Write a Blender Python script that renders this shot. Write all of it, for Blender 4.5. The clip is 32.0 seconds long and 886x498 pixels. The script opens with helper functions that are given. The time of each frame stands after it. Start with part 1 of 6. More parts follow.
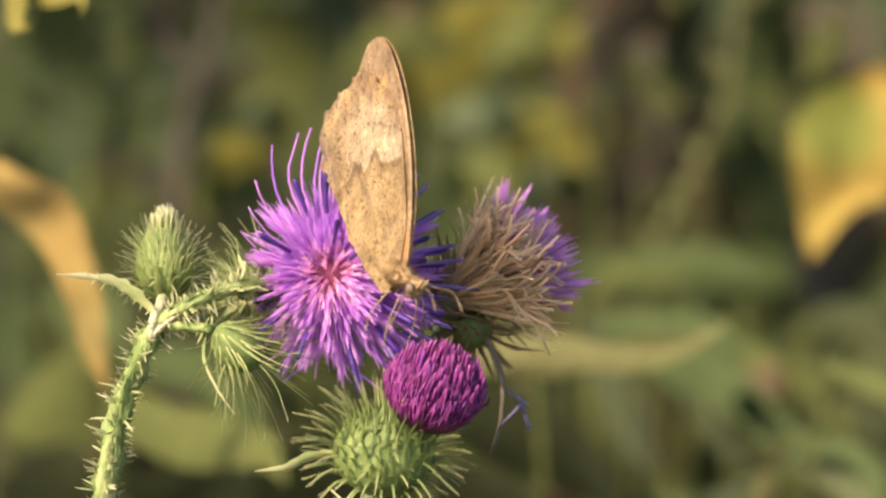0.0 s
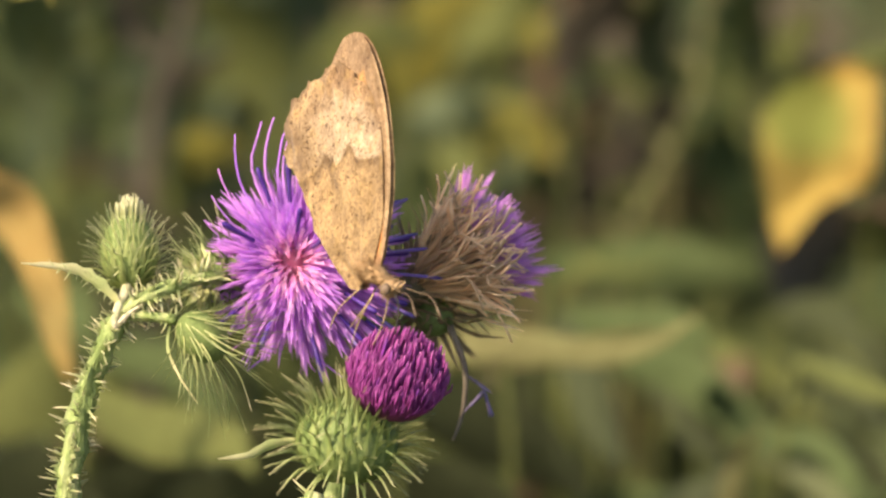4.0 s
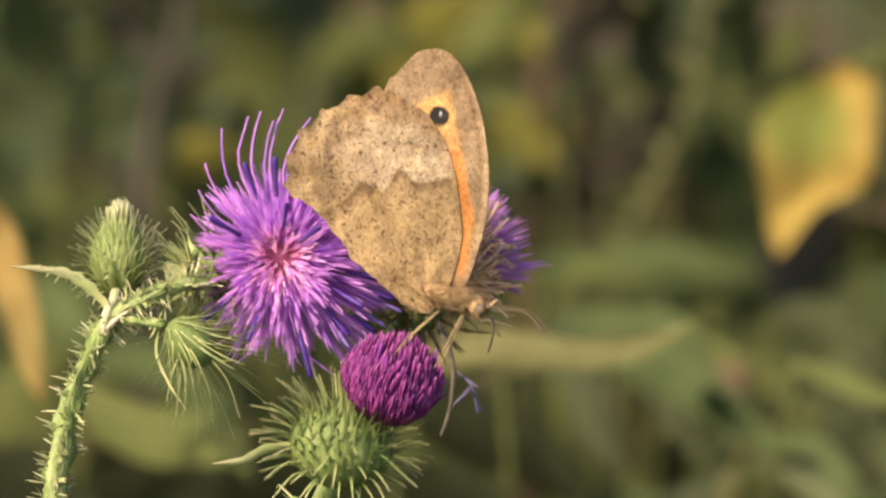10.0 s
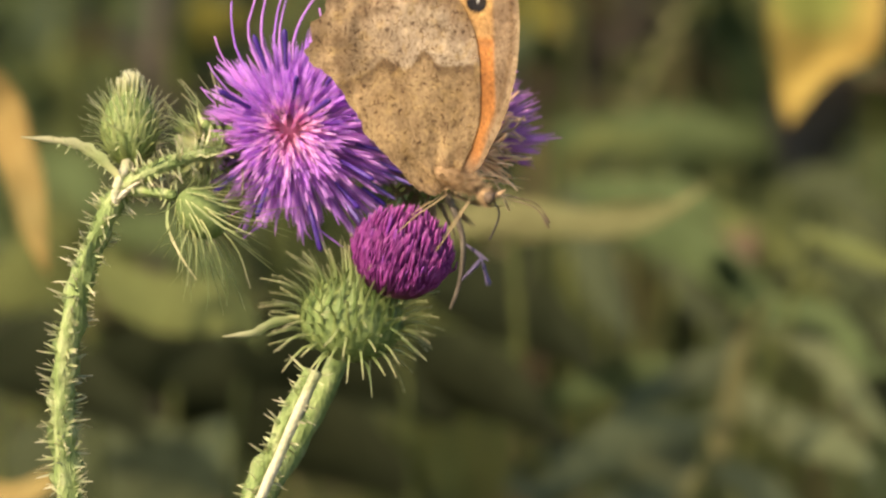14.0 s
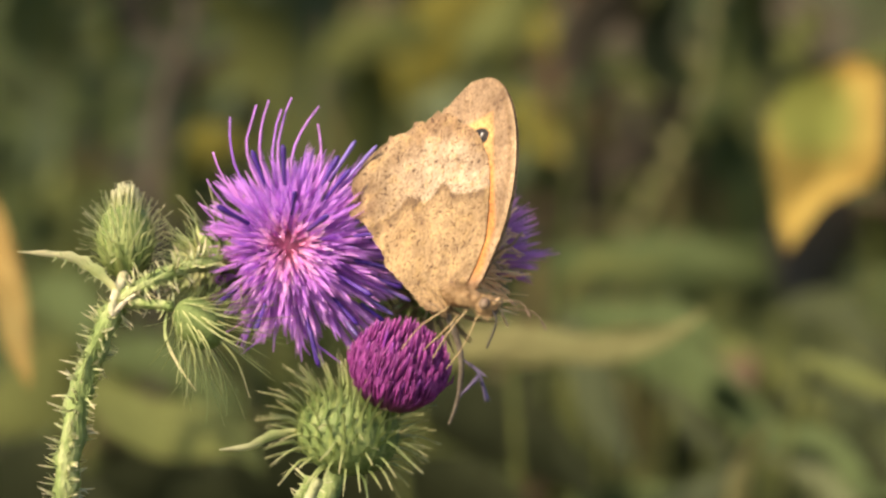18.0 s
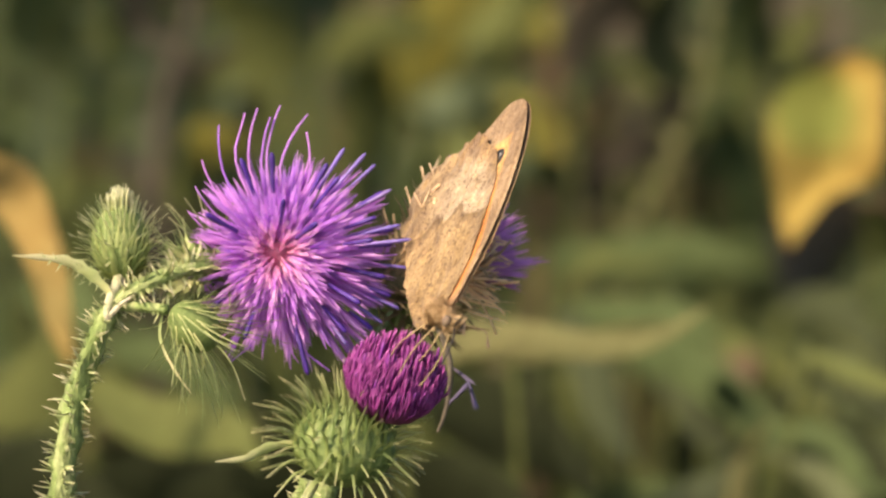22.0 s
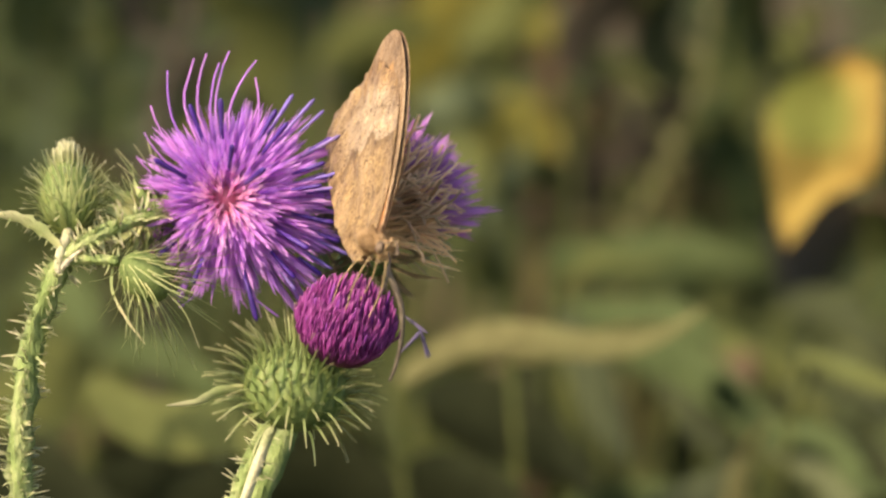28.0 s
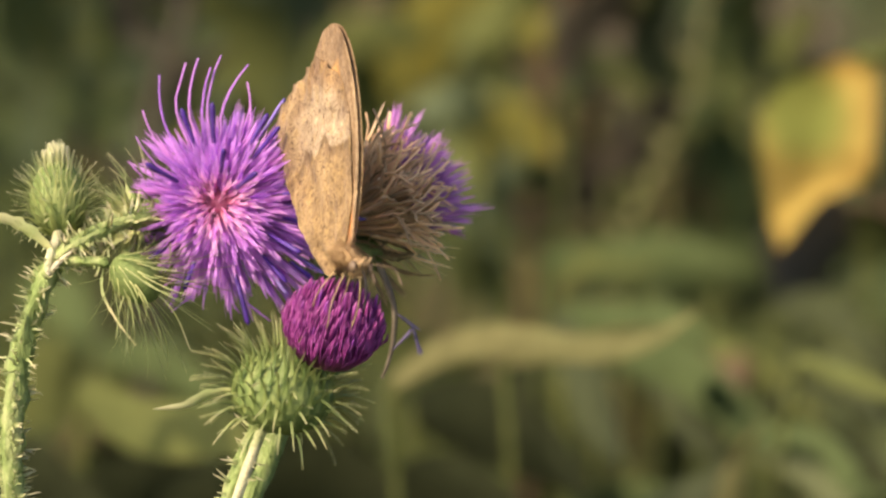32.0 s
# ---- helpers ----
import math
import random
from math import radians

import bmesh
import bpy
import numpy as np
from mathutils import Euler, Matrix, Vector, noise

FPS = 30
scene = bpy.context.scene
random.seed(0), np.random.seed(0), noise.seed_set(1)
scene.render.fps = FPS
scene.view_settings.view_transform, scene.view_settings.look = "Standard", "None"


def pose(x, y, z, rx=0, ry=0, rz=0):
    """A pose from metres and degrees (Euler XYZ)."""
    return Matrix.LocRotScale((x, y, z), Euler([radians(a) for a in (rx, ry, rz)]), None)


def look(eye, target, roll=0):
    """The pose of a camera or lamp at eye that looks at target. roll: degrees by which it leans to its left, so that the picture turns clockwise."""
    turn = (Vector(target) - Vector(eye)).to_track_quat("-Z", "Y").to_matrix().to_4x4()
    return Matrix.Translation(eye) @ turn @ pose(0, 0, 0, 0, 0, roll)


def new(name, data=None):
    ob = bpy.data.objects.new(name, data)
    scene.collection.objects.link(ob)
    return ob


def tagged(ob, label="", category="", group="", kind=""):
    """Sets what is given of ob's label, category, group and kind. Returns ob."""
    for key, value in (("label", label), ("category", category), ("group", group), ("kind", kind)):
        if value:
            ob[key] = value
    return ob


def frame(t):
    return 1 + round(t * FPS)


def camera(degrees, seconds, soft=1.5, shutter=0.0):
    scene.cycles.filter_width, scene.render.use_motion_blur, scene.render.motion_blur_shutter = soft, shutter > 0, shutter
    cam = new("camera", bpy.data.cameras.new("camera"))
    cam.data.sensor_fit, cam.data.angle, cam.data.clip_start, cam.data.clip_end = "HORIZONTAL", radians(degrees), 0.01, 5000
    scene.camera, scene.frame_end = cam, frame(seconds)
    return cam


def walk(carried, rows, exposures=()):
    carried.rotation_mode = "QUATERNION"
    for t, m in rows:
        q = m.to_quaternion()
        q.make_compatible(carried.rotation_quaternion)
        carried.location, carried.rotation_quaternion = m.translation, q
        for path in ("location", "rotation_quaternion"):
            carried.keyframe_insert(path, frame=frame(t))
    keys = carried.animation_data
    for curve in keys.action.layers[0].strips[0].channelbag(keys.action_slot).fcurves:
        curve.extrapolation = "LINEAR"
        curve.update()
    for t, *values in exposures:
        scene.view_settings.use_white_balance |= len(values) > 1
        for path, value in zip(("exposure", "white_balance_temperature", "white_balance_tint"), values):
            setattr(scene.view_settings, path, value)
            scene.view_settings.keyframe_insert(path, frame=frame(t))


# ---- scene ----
# The camera looks down a little at a thistle top 0.7 m away. Pieces of the plant are placed in the
# plane of view: x to the right, y away from the camera, z up, in millimetres from the aim.
TILT = 15.0
AIM = Vector((0, 0, 0.60))
VIEW = pose(0, 0, 0.60, -TILT, 0, 0)
REACH = 0.70
EYE = VIEW @ Vector((0, -REACH, 0))

# seconds; pan and tilt of the camera (degrees); shifts (mm): stem x, z and its lean (degrees),
# open head x, z, low head x, z, back heads x, z, yellow leaf x, z
SWAY = (
    (0, 0.2347, 0.04694, 0.14, 0.46, -0.45, 0.43, -0.63, 0.06, 0.57, 0.57, -0.23, 3.21, 1.95),
    (0.5, 0.2347, 0.03755, -0.11, 0.52, -0.22, 0.4, -0.63, -0.23, 0.63, 0.23, -0.11, 2.93, 2.01),
    (1, 0.2535, 0.1314, -0.03, 0.55, 0, 0.26, -0.83, -0.17, 0.92, 0.34, 0, 2.99, 2.01),
    (1.5, 0.2394, 0.1314, 0.09, 0.55, -0.45, 0.49, -0.66, -0.11, 0.8, 0.52, -0.11, 3.21, 2.01),
    (2, 0.2018, 0.06571, 0.17, 0.52, -0.22, 0.52, -0.69, -0.11, 0.8, 0.4, -0.17, 3.5, 2.12),
    (2.5, 0.108, 0.0751, 0.4, 0.46, -0.22, 0.57, -0.69, 0.11, 0.75, 0.63, -0.34, 3.33, 2.07),
    (3, 0.05163, 0, -0.34, 1.03, -0.22, 0.52, -0.57, -0.46, 1.32, 0, 0.29, 3.04, 2.58),
    (3.5, -0.03286, 0, -0.17, 0.92, -0.22, 0.4, -0.63, -0.4, 1.15, 0.11, 0.29, 2.93, 2.35),
    (5.5, 0.08918, -0.03286, -0.06, 0.32, 1.35, 0, -0.2, -0.75, 0.86, -0.23, -0.11, 2.07, 0.63),
    (6, 0.169, 0.01408, 0.6, -0.4, 1.57, 0.03, -0.17, 0.06, 0.11, 0.46, -0.92, 2.35, 0.17),
    (6.5, 0.1408, 0.1033, 0.63, 0.32, 1.35, 0.17, -0.03, 0.11, 0.98, 0.57, -0.34, 2.01, 0.75),
    (7, 0.108, 0.1173, 1, 0.11, 1.57, 0.2, -0.34, 0.34, 0.63, 0.69, -0.46, 0.69, 0.98),
    (7.5, 0.08918, 0.1173, -0.2, 0.77, 1.57, -0.03, -0.2, -0.63, 1.26, -0.29, 0.52, 2.24, 1.09),
    (8, 0.06571, 0.0798, 0.72, -0.14, 1.57, -0.03, -0.2, 0.34, 0.17, 0.69, -0.8, -1.66, 0.98),
    (8.5, 0, 0.04694, -0.69, 0.83, 0.9, 0.06, -0.03, -1.03, 0.92, -0.63, 0.8, 1.66, 1.21),
    (9, -0.1267, 0.009388, -1.21, 1.18, 0.45, -0.23, 0.37, -1.26, 1.72, -1.44, 1.55, 0, 0.69),
    (9.5, -0.169, 0.06102, -1.12, 1.12, 0.67, -0.09, 0.37, -0.92, 1.38, -1.21, 1.49, 0.69, 1.15),
    (10, -0.05633, 0.02347, -1, 0.83, 0.67, -0.09, 0.43, -0.8, 1.09, -1.09, 1.26, 0.17, 0.29),
    (10.5, -0.06102, 0.0798, -1.23, 0.63, 0.22, -0.14, 0.34, -1.21, 0.63, -1.38, 0.98, 0.75, 1.26),
    (11, -0.004694, 0.08918, -1.12, 1.18, 0.22, -0.14, 0.37, -1.09, 1.55, -1.26, 1.55, -0.4, 0.29),
    (11.5, 0.04694, 0.04694, -1.03, 0.98, 0.45, -0.11, 0.4, -0.92, 1.26, -1.15, 1.38, -0.63, 0.46),
    (12, 0.02347, 0.1033, -1.18, 0.77, 0.67, -0.09, 0.32, -1.09, 0.92, -1.26, 1.09, 0.4, 0.69),
    (12.5, 0.01878, 0.122, -0.95, 0.75, 0.67, -0.09, 0.4, -0.92, 0.98, -1.03, 1.15, -0.75, 0.69),
    (13, 0, 0, 0, 0, 0.9, 0, 0, 0, 0, 0, 0, 0, 0),
    (13.5, 0.01878, -0.2206, -0.86, 0.72, 0.45, -0.11, 0.32, -0.75, 0.92, -0.98, 1.03, 0.06, 0.57),
    (14, 0.03286, -1.075, -0.95, 0.52, 0.67, -0.2, 0.23, -0.86, 0.57, -1.15, 0.75, -0.4, 0),
    (14.5, -0.01408, -1.014, -0.89, 1.09, 0.67, -0.2, 0.4, -0.86, 1.44, -1.09, 1.49, -0.11, 0.8),
    (15, -0.01878, -0.582, -1.41, 1.21, 0.22, -0.26, 0.52, -1.26, 1.44, -1.66, 1.72, -0.92, 0.86),
    (15.5, -0.004694, 0.01408, -2.32, 1.61, -0.22, -0.03, 0.86, -1.89, 1.44, -2.35, 2.47, -0.11, 1.49),
    (17.5, 0.03286, -0.04224, -3.01, 1.64, -1.12, -0.32, -0.43, -2.7, 0.92, -3.33, 1.21, -0.4, 0.8),
    (18, 0.02347, -0.03286, -1.35, 1.84, -0.67, 0.14, -0.11, -1.09, 1.78, -1.21, 1.72, -2.07, 1.32),
    (18.5, 0.02347, -0.03286, -2.32, 1.72, -0.67, -0.03, -0.06, -2.07, 1.61, -2.35, 1.66, -0.34, 1.09),
    (19, -0.07041, -0.122, -3.16, 2.7, -1.35, -0.29, 0.17, -2.81, 2.81, -3.44, 2.87, -1.44, 1.09),
    (19.5, -0.1267, -0.169, -3.53, 1.81, -1.12, -0.32, -0.14, -2.93, 1.38, -3.85, 1.66, -1.55, 0.8),
    (20, -0.1033, -0.2347, -2.99, 1.44, -0.9, -0.46, -0.69, -2.41, 0.4, -3.44, 0.75, -0.17, -0.17),
    (20.5, -0.06102, -0.1924, -0.86, 1.49, -0.9, 0.29, -0.11, -0.57, 1.44, -0.57, 1.38, 0.23, 0.8),
    (21, -0.004694, -0.1127, -0.86, 0.4, -0.45, -0.23, -0.63, -0.57, -0.52, -1.09, -0.23, 2.35, 1.95),
    (21.5, 0.01878, -0.06102, -1.12, 1.61, -0.67, -0.09, -0.29, -0.75, 1.21, -1.21, 1.32, 2.07, 2.87),
    (22, 0.03286, -0.06102, -2.01, 1.15, -0.9, -0.46, -0.57, -1.61, 0.23, -2.47, 0.57, 2.07, 2.99),
    (22.5, 0.02347, -0.06102, -0.57, 1.15, -0.9, 0, -0.29, -0.17, 0.75, -0.57, 0.86, 3.16, 2.76),
    (23, 0.03286, -0.06102, -0.63, 0.75, -0.45, -0.06, -0.4, -0.23, 0.11, -0.69, 0.34, 3.27, 2.41),
    (23.5, 0.01878, -0.05633, -0.75, 1.21, -0.45, -0.06, -0.34, -0.4, 0.75, -0.8, 0.86, 1.78, 2.47),
    (24, -0.004694, -0.04694, -0.75, 1.58, -0.9, -0.11, -0.26, -0.4, 1.09, -0.86, 1.32, -1.38, 2.01),
    (24.5, -0.01408, -0.04694, -1.52, 1.44, -0.67, -0.26, -0.4, -1.15, 0.86, -1.78, 1.03, -4.71, 1.44),
    (25, -0.004694, -0.06102, -1.23, 1.26, -0.67, -0.03, -0.23, -0.8, 0.86, -1.26, 1.03, -3.1, 0.98),
    (25.5, -0.004694, -0.06102, -3.21, 1.23, -0.9, -0.63, -0.66, -2.81, 0.11, -3.85, 0.57, -2.53, 1.55),
    (26, -0.004694, -0.06102, -2.24, 1.95, -0.9, -0.11, -0.06, -1.95, 1.89, -2.35, 1.89, -5.11, 1.84),
    (26.5, 0, -0.06102, -6.75, 4.05, -2.02, -0.55, 0.32, -6.43, 4.08, -7.29, 4.36, -6.6, 3.56),
    (28.5, 0.01878, -0.06102, -6.97, 5.86, -3.37, -0.09, 0, -6.14, 5.91, -6.72, 5.8, -5.68, 2.41),
    (29, -0.004694, -0.05633, -4.79, 3.62, -2.92, 0.03, -0.4, -4.25, 3.27, -4.42, 3.5, -3.96, 3.04),
    (29.5, -0.01408, -0.04694, -5.2, 4.33, -2.92, -0.37, -0.49, -4.48, 3.56, -4.76, 4.82, -5.28, 2.58),
    (30, -0.02816, -0.04694, -6.31, 4.82, -3.15, -0.29, -0.17, -5.8, 4.54, -5.91, 5.28, -5.68, 2.58),
    (30.5, -0.01408, -0.05633, -6.46, 3.5, -2.92, -0.6, -0.63, -5.8, 2.47, -5.91, 4.19, -5.86, 2.47),
    (31, -0.01878, -0.04694, -5.37, 5.48, -3.37, 0.66, 0.95, -5.22, 7, -5.11, 4.42, -5.8, 2.58),
    (31.5, -0.03286, -0.04694, -8.64, 5.22, -3.82, -0.83, -0.69, -7.69, 4.19, -7.86, 6.66, -5.63, 2.58),
    (32, -0.04224, -0.03286, -7.58, 6, -3.6, -0.06, 0.03, -6.95, 5.91, -7.29, 6.49, -6.08, 2.76),
)
# seconds; turn to the camera, lean, pitch, swing of the forewings (degrees); place of the wing base x, z (mm)
SITTING = (
    (0, 59.78, -4.35, -8.78, -10.61, -6.57, -2.73),
    (0.5, 57.64, -2.32, -5.12, -10.89, -6.73, -3.46),
    (1, 57.0, -4.2, -5.9, -10.9, -6.7, -3.5),
    (1.5, 56.48, -2.6, -6.61, -10.92, -6.18, -3.3),
    (2, 55.46, -3.16, -8.86, -11.21, -5.85, -2.91),
    (2.5, 55.37, -4.5, -11.86, -10.79, -5.4, -2.13),
    (3, 54.2, -3, -6.5, -11.1, -5.35, -2.9),
    (3.5, 53.5, -1.65, -4.44, -11.42, -6.22, -3.31),
    (5.5, 56.15, -5.84, -8.43, -9.75, -6.16, -3),
    (6, 56.18, -5.78, -7.74, -9.85, -5.48, -3.58),
    (6.5, 55.31, -5.49, -8.24, -9.96, -5.17, -2.72),
    (7, 57.44, -6.9, -8.01, -9.38, -4.98, -3.18),
    (7.5, 57.19, -9.67, -6.61, -9.73, -6.39, -2.74),
    (7.7, 57.19, -9.67, -6.61, -9.73, -6.39, -2.74),
    (7.8, 43.66, -13.03, 0.45, -6.98, -2.25, -4.99),
    (7.9, 36, -12.7, 3.98, -3.2, -0.1, -6.12),
    (8, 36, -12.7, 3.98, -3.2, -0.1, -6.12),
    (8.2, 37, -13.7, 3.98, -3.2, -0.3, -5.7),
    (8.3, 24.53, -3.7, 6.51, 13, 1.64, -6.27),
    (8.4, 19.94, 0.7, 7.52, 4, 2.37, -6.32),
    (8.5, 13.06, 7.31, 9.04, 5.87, 3.46, -6.41),
    (8.6, 14, 4.33, -4.78, -0.31, 2.18, -6.04),
    (8.8, 17.82, 4.33, -4.78, -0.31, 2.18, -6.04),
    (9, 17.82, 4.33, -4.78, -0.31, 2.18, -6.04),
    (9.4, 17.82, 4.33, -4.78, -0.31, 2.18, -6.04),
    (9.6, 11.9, -6.21, 0.25, -0.54, 2.1, -5.28),
    (10, 9.93, -9.73, 1.93, -0.62, 2.07, -5.03),
    (10.5, 2, -10.34, 1.54, -1.06, 1.57, -5.31),
    (11, 2, 0.26, -3.96, -0.61, 1.51, -5.76),
    (11.5, 2, 0.19, -4.86, 1.06, 1.77, -6.19),
    (12, 2, -1.15, -4.17, -0.63, 1.38, -6.17),
    (12.5, 2, 1.3, 5.58, -1.16, 1.76, -6.37),
    (13, 8.8, 0.9, 2.9, -0.44, 2.52, -7.44),
    (13.5, 2, -4.97, 2.66, -0.12, 1.74, -6.06),
    (14, 2, -2.86, 9.13, 1.25, 1.85, -6.78),
    (14.5, 2, -2.83, 9.08, 1, 1.69, -5.79),
    (15, 8.25, -1.93, -8.5, 1.56, 1.38, -6.29),
    (15.5, 23.1, -6.98, 0.66, 1.1, 0.57, -6.06),
    (17.5, 33.69, -7.93, -24.26, -6.64, -0.13, -5.35),
    (18, 33.23, 2.66, -27.39, -3.5, 2.38, -5.78),
    (18.5, 36.66, 4.74, -25.87, -3.97, 1.2, -6.05),
    (19, 42.48, -0.11, -24.68, -2.76, -0.94, -4.28),
    (19.5, 42.76, 3.86, -23.08, -2.84, -0.72, -6.19),
    (20, 60.84, 18.17, -22.73, -3.61, -0.97, -8.26),
    (20.5, 64.54, 26.63, -18.87, -3.69, 0.8, -7.99),
    (21, 62.4, 23.38, -22.75, -3.31, 1.19, -9.39),
    (21.5, 63.21, 23.12, -21.84, -3.25, 0.94, -7.63),
    (22, 63.77, 18.13, -23.91, -3.48, -0.3, -7.93),
    (22.5, 63.75, 17.52, -28.37, -3.37, 1.36, -7.04),
    (23, 64.74, 26.64, -19.22, -3.61, 1.41, -9.22),
    (23.5, 65.74, 28.04, -19.94, -3.47, 1.38, -8.69),
    (24, 65.37, 24.07, -24.98, -3.54, 1.52, -7.46),
    (24.5, 66.45, 20.14, -26.88, -3.18, 0.42, -7.19),
    (25, 67.47, 23.09, -26.49, -3.61, 0.82, -7.4),
    (25.5, 67.96, 17.32, -24.94, -3.1, -1.8, -7.71),
    (26, 67.01, 10.6, -34.4, -4.85, -1.59, -4.36),
    (26.5, 67.51, 2.8, -25.28, -7.56, -7.02, -2.67),
    (28.5, 63.92, 7.46, -26.23, -11.8, -6.55, -0.36),
    (29, 63.66, 8, -30.63, -9.77, -4.46, -2.46),
    (29.5, 67, 9.8, -24.59, -10.96, -5.45, -3.19),
    (30, 65, 4.43, -16.72, -9.84, -7.93, -3.5),
    (30.5, 67, 5.71, -14.49, -8.87, -8.1, -5.8),
    (31, 68.83, 2.8, -18.15, -13.3, -7.75, 0.05),
    (31.5, 66, 4.32, -17.86, -9.34, -10.24, -3.46),
    (32, 62.6, -2.76, -14.33, -9.96, -8.96, -1.74),
)

cam = camera(7.36, 32.0, soft=2.45, shutter=0.5)
cam.data.dof.use_dof = True
cam.data.dof.focus_distance = 0.696
cam.data.dof.aperture_fstop = 25
walk(cam, [(r[0], Matrix.Translation(EYE) @ pose(0, 0, 0, 0, 0, r[1]) @ pose(0, 0, 0, 90 - TILT + r[2], 0, 0)) for r in SWAY],
     [(0, 0.18), (6, 0.15), (9, 0.04), (13, 0.0), (23, 0.0), (32, -0.02)])

# ---- light ----
SUN_UP, SUN_TURN = 41, -52      # height of the sun, and its bearing left of the camera's back (degrees)
world = bpy.data.worlds.new("world")
scene.world = world
world.use_nodes = True
wn = world.node_tree
sky = wn.nodes.new("ShaderNodeTexSky")
sky.sky_type, sky.sun_disc = "NISHITA", False
sky.dust_density, sky.ozone_density, sky.air_density = 4.0, 0.5, 0.8
sky.sun_elevation, sky.sun_rotation = radians(SUN_UP), radians(180 - SUN_TURN)
wn.links.new(sky.outputs["Color"], wn.nodes["Background"].inputs["Color"])
wn.nodes["Background"].inputs["Strength"].default_value = 0.235
sun = new("sun", bpy.data.lights.new("sun", "SUN"))
sun.data.energy, sun.data.angle, sun.data.color = 5.7, radians(0.6), (1.0, 0.787, 0.56)
su, st = radians(SUN_UP), radians(SUN_TURN)
to_sun = Vector((math.sin(st) * math.cos(su), -math.cos(st) * math.cos(su), math.sin(su)))
sun.matrix_world = look(AIM + to_sun * 3, AIM)


# ---- materials ----
def material(name, rough=0.6, see=0.0, sheen=0.0):
    """A plain node material; see: share of light that passes through thin tissue. Returns it and its tree."""
    m = bpy.data.materials.new(name)
    m.use_nodes = True
    t = m.node_tree
    p = t.nodes["Principled BSDF"]
    p.inputs["Roughness"].default_value = rough
    p.inputs["Specular IOR Level"].default_value = 0.3
    if sheen:
        p.inputs["Sheen Weight"].default_value = sheen
    if see:
        thin = t.nodes.new("ShaderNodeBsdfTranslucent")
        mix = t.nodes.new("ShaderNodeMixShader")
        mix.inputs[0].default_value = see
        t.links.new(p.outputs[0], mix.inputs[1])
        t.links.new(thin.outputs[0], mix.inputs[2])
        t.links.new(mix.outputs[0], t.nodes["Material Output"].inputs[0])
        m["thin"] = thin.name
    return m, t, p


def paint(m, socket):
    t = m.node_tree
    t.links.new(socket, t.nodes["Principled BSDF"].inputs["Base Color"])
    if "thin" in m:
        t.links.new(socket, t.nodes[m["thin"]].inputs["Color"])


def ramp(t, socket, stops):
    r = t.nodes.new("ShaderNodeValToRGB")
    e = r.color_ramp.elements
    while len(e) < len(stops):
        e.new(0.5)
    for el, (at, col) in zip(e, stops):
        el.position, el.color = at, (*col, 1)
    t.links.new(socket, r.inputs[0])
    return r.outputs[0]


def grain(t, scale, detail=4.0, stretch=(1, 1, 1), distort=0.0):
    co = t.nodes.new("ShaderNodeTexCoord")
    mp = t.nodes.new("ShaderNodeMapping")
    mp.inputs["Scale"].default_value = stretch
    n = t.nodes.new("ShaderNodeTexNoise")
    n.inputs["Scale"].default_value, n.inputs["Detail"].default_value = scale, detail
    n.inputs["Distortion"].default_value = distort
    t.links.new(co.outputs["Object"], mp.inputs[0])
    t.links.new(mp.outputs[0], n.inputs["Vector"])
    return n.outputs["Fac"]


def mixed(t, fac, a, b, kind="MIX"):
    x = t.nodes.new("ShaderNodeMix")
    x.data_type, x.blend_type = "RGBA", kind
    for s, v in ((x.inputs[0], fac), (x.inputs[6], a), (x.inputs[7], b)):
        if hasattr(v, "links"):
            t.links.new(v, s)
        elif isinstance(v, tuple):
            s.default_value = (*v, 1)
        else:
            s.default_value = v
    return x.outputs[2]


def relief(t, p, socket, strength, depth):
    b = t.nodes.new("ShaderNodeBump")
    b.inputs["Strength"].default_value, b.inputs["Distance"].default_value = strength, depth
    t.links.new(socket, b.inputs["Height"])
    t.links.new(b.outputs[0], p.inputs["Normal"])


def along(t, low, high):
    """0 to 1 with the distance from the piece's own foot, from low to high (metres)."""
    co = t.nodes.new("ShaderNodeTexCoord")
    ln = t.nodes.new("ShaderNodeVectorMath")
    ln.operation = "LENGTH"
    mr = t.nodes.new("ShaderNodeMapRange")
    mr.inputs[1].default_value, mr.inputs[2].default_value = low, high
    t.links.new(co.outputs["Object"], ln.inputs[0])
    t.links.new(ln.outputs["Value"], mr.inputs[0])
    return mr.outputs[0]


def chance(t):
    return t.nodes.new("ShaderNodeObjectInfo").outputs["Random"]


def graded(name, stops, length, tints, rough=0.5, see=0.0, sheen=0.0, specks=0.25, scale=900):
    """Tissue whose colour runs along each piece, with a tint by piece and fine grain."""
    m, t, p = material(name, rough, see, sheen)
    base = ramp(t, along(t, 0, length), stops)
    tint = ramp(t, chance(t), [(i / (len(tints) - 1), c) for i, c in enumerate(tints)])
    col = mixed(t, 1.0, base, tint, "MULTIPLY")
    n = grain(t, scale, 3, (1, 1, 0.25))
    col = mixed(t, specks, col, ramp(t, n, [(0.3, (0.45, 0.45, 0.45)), (0.7, (1.5, 1.5, 1.5))]), "MULTIPLY")
    paint(m, col)
    relief(t, p, n, 0.25, 0.0002)
    return m


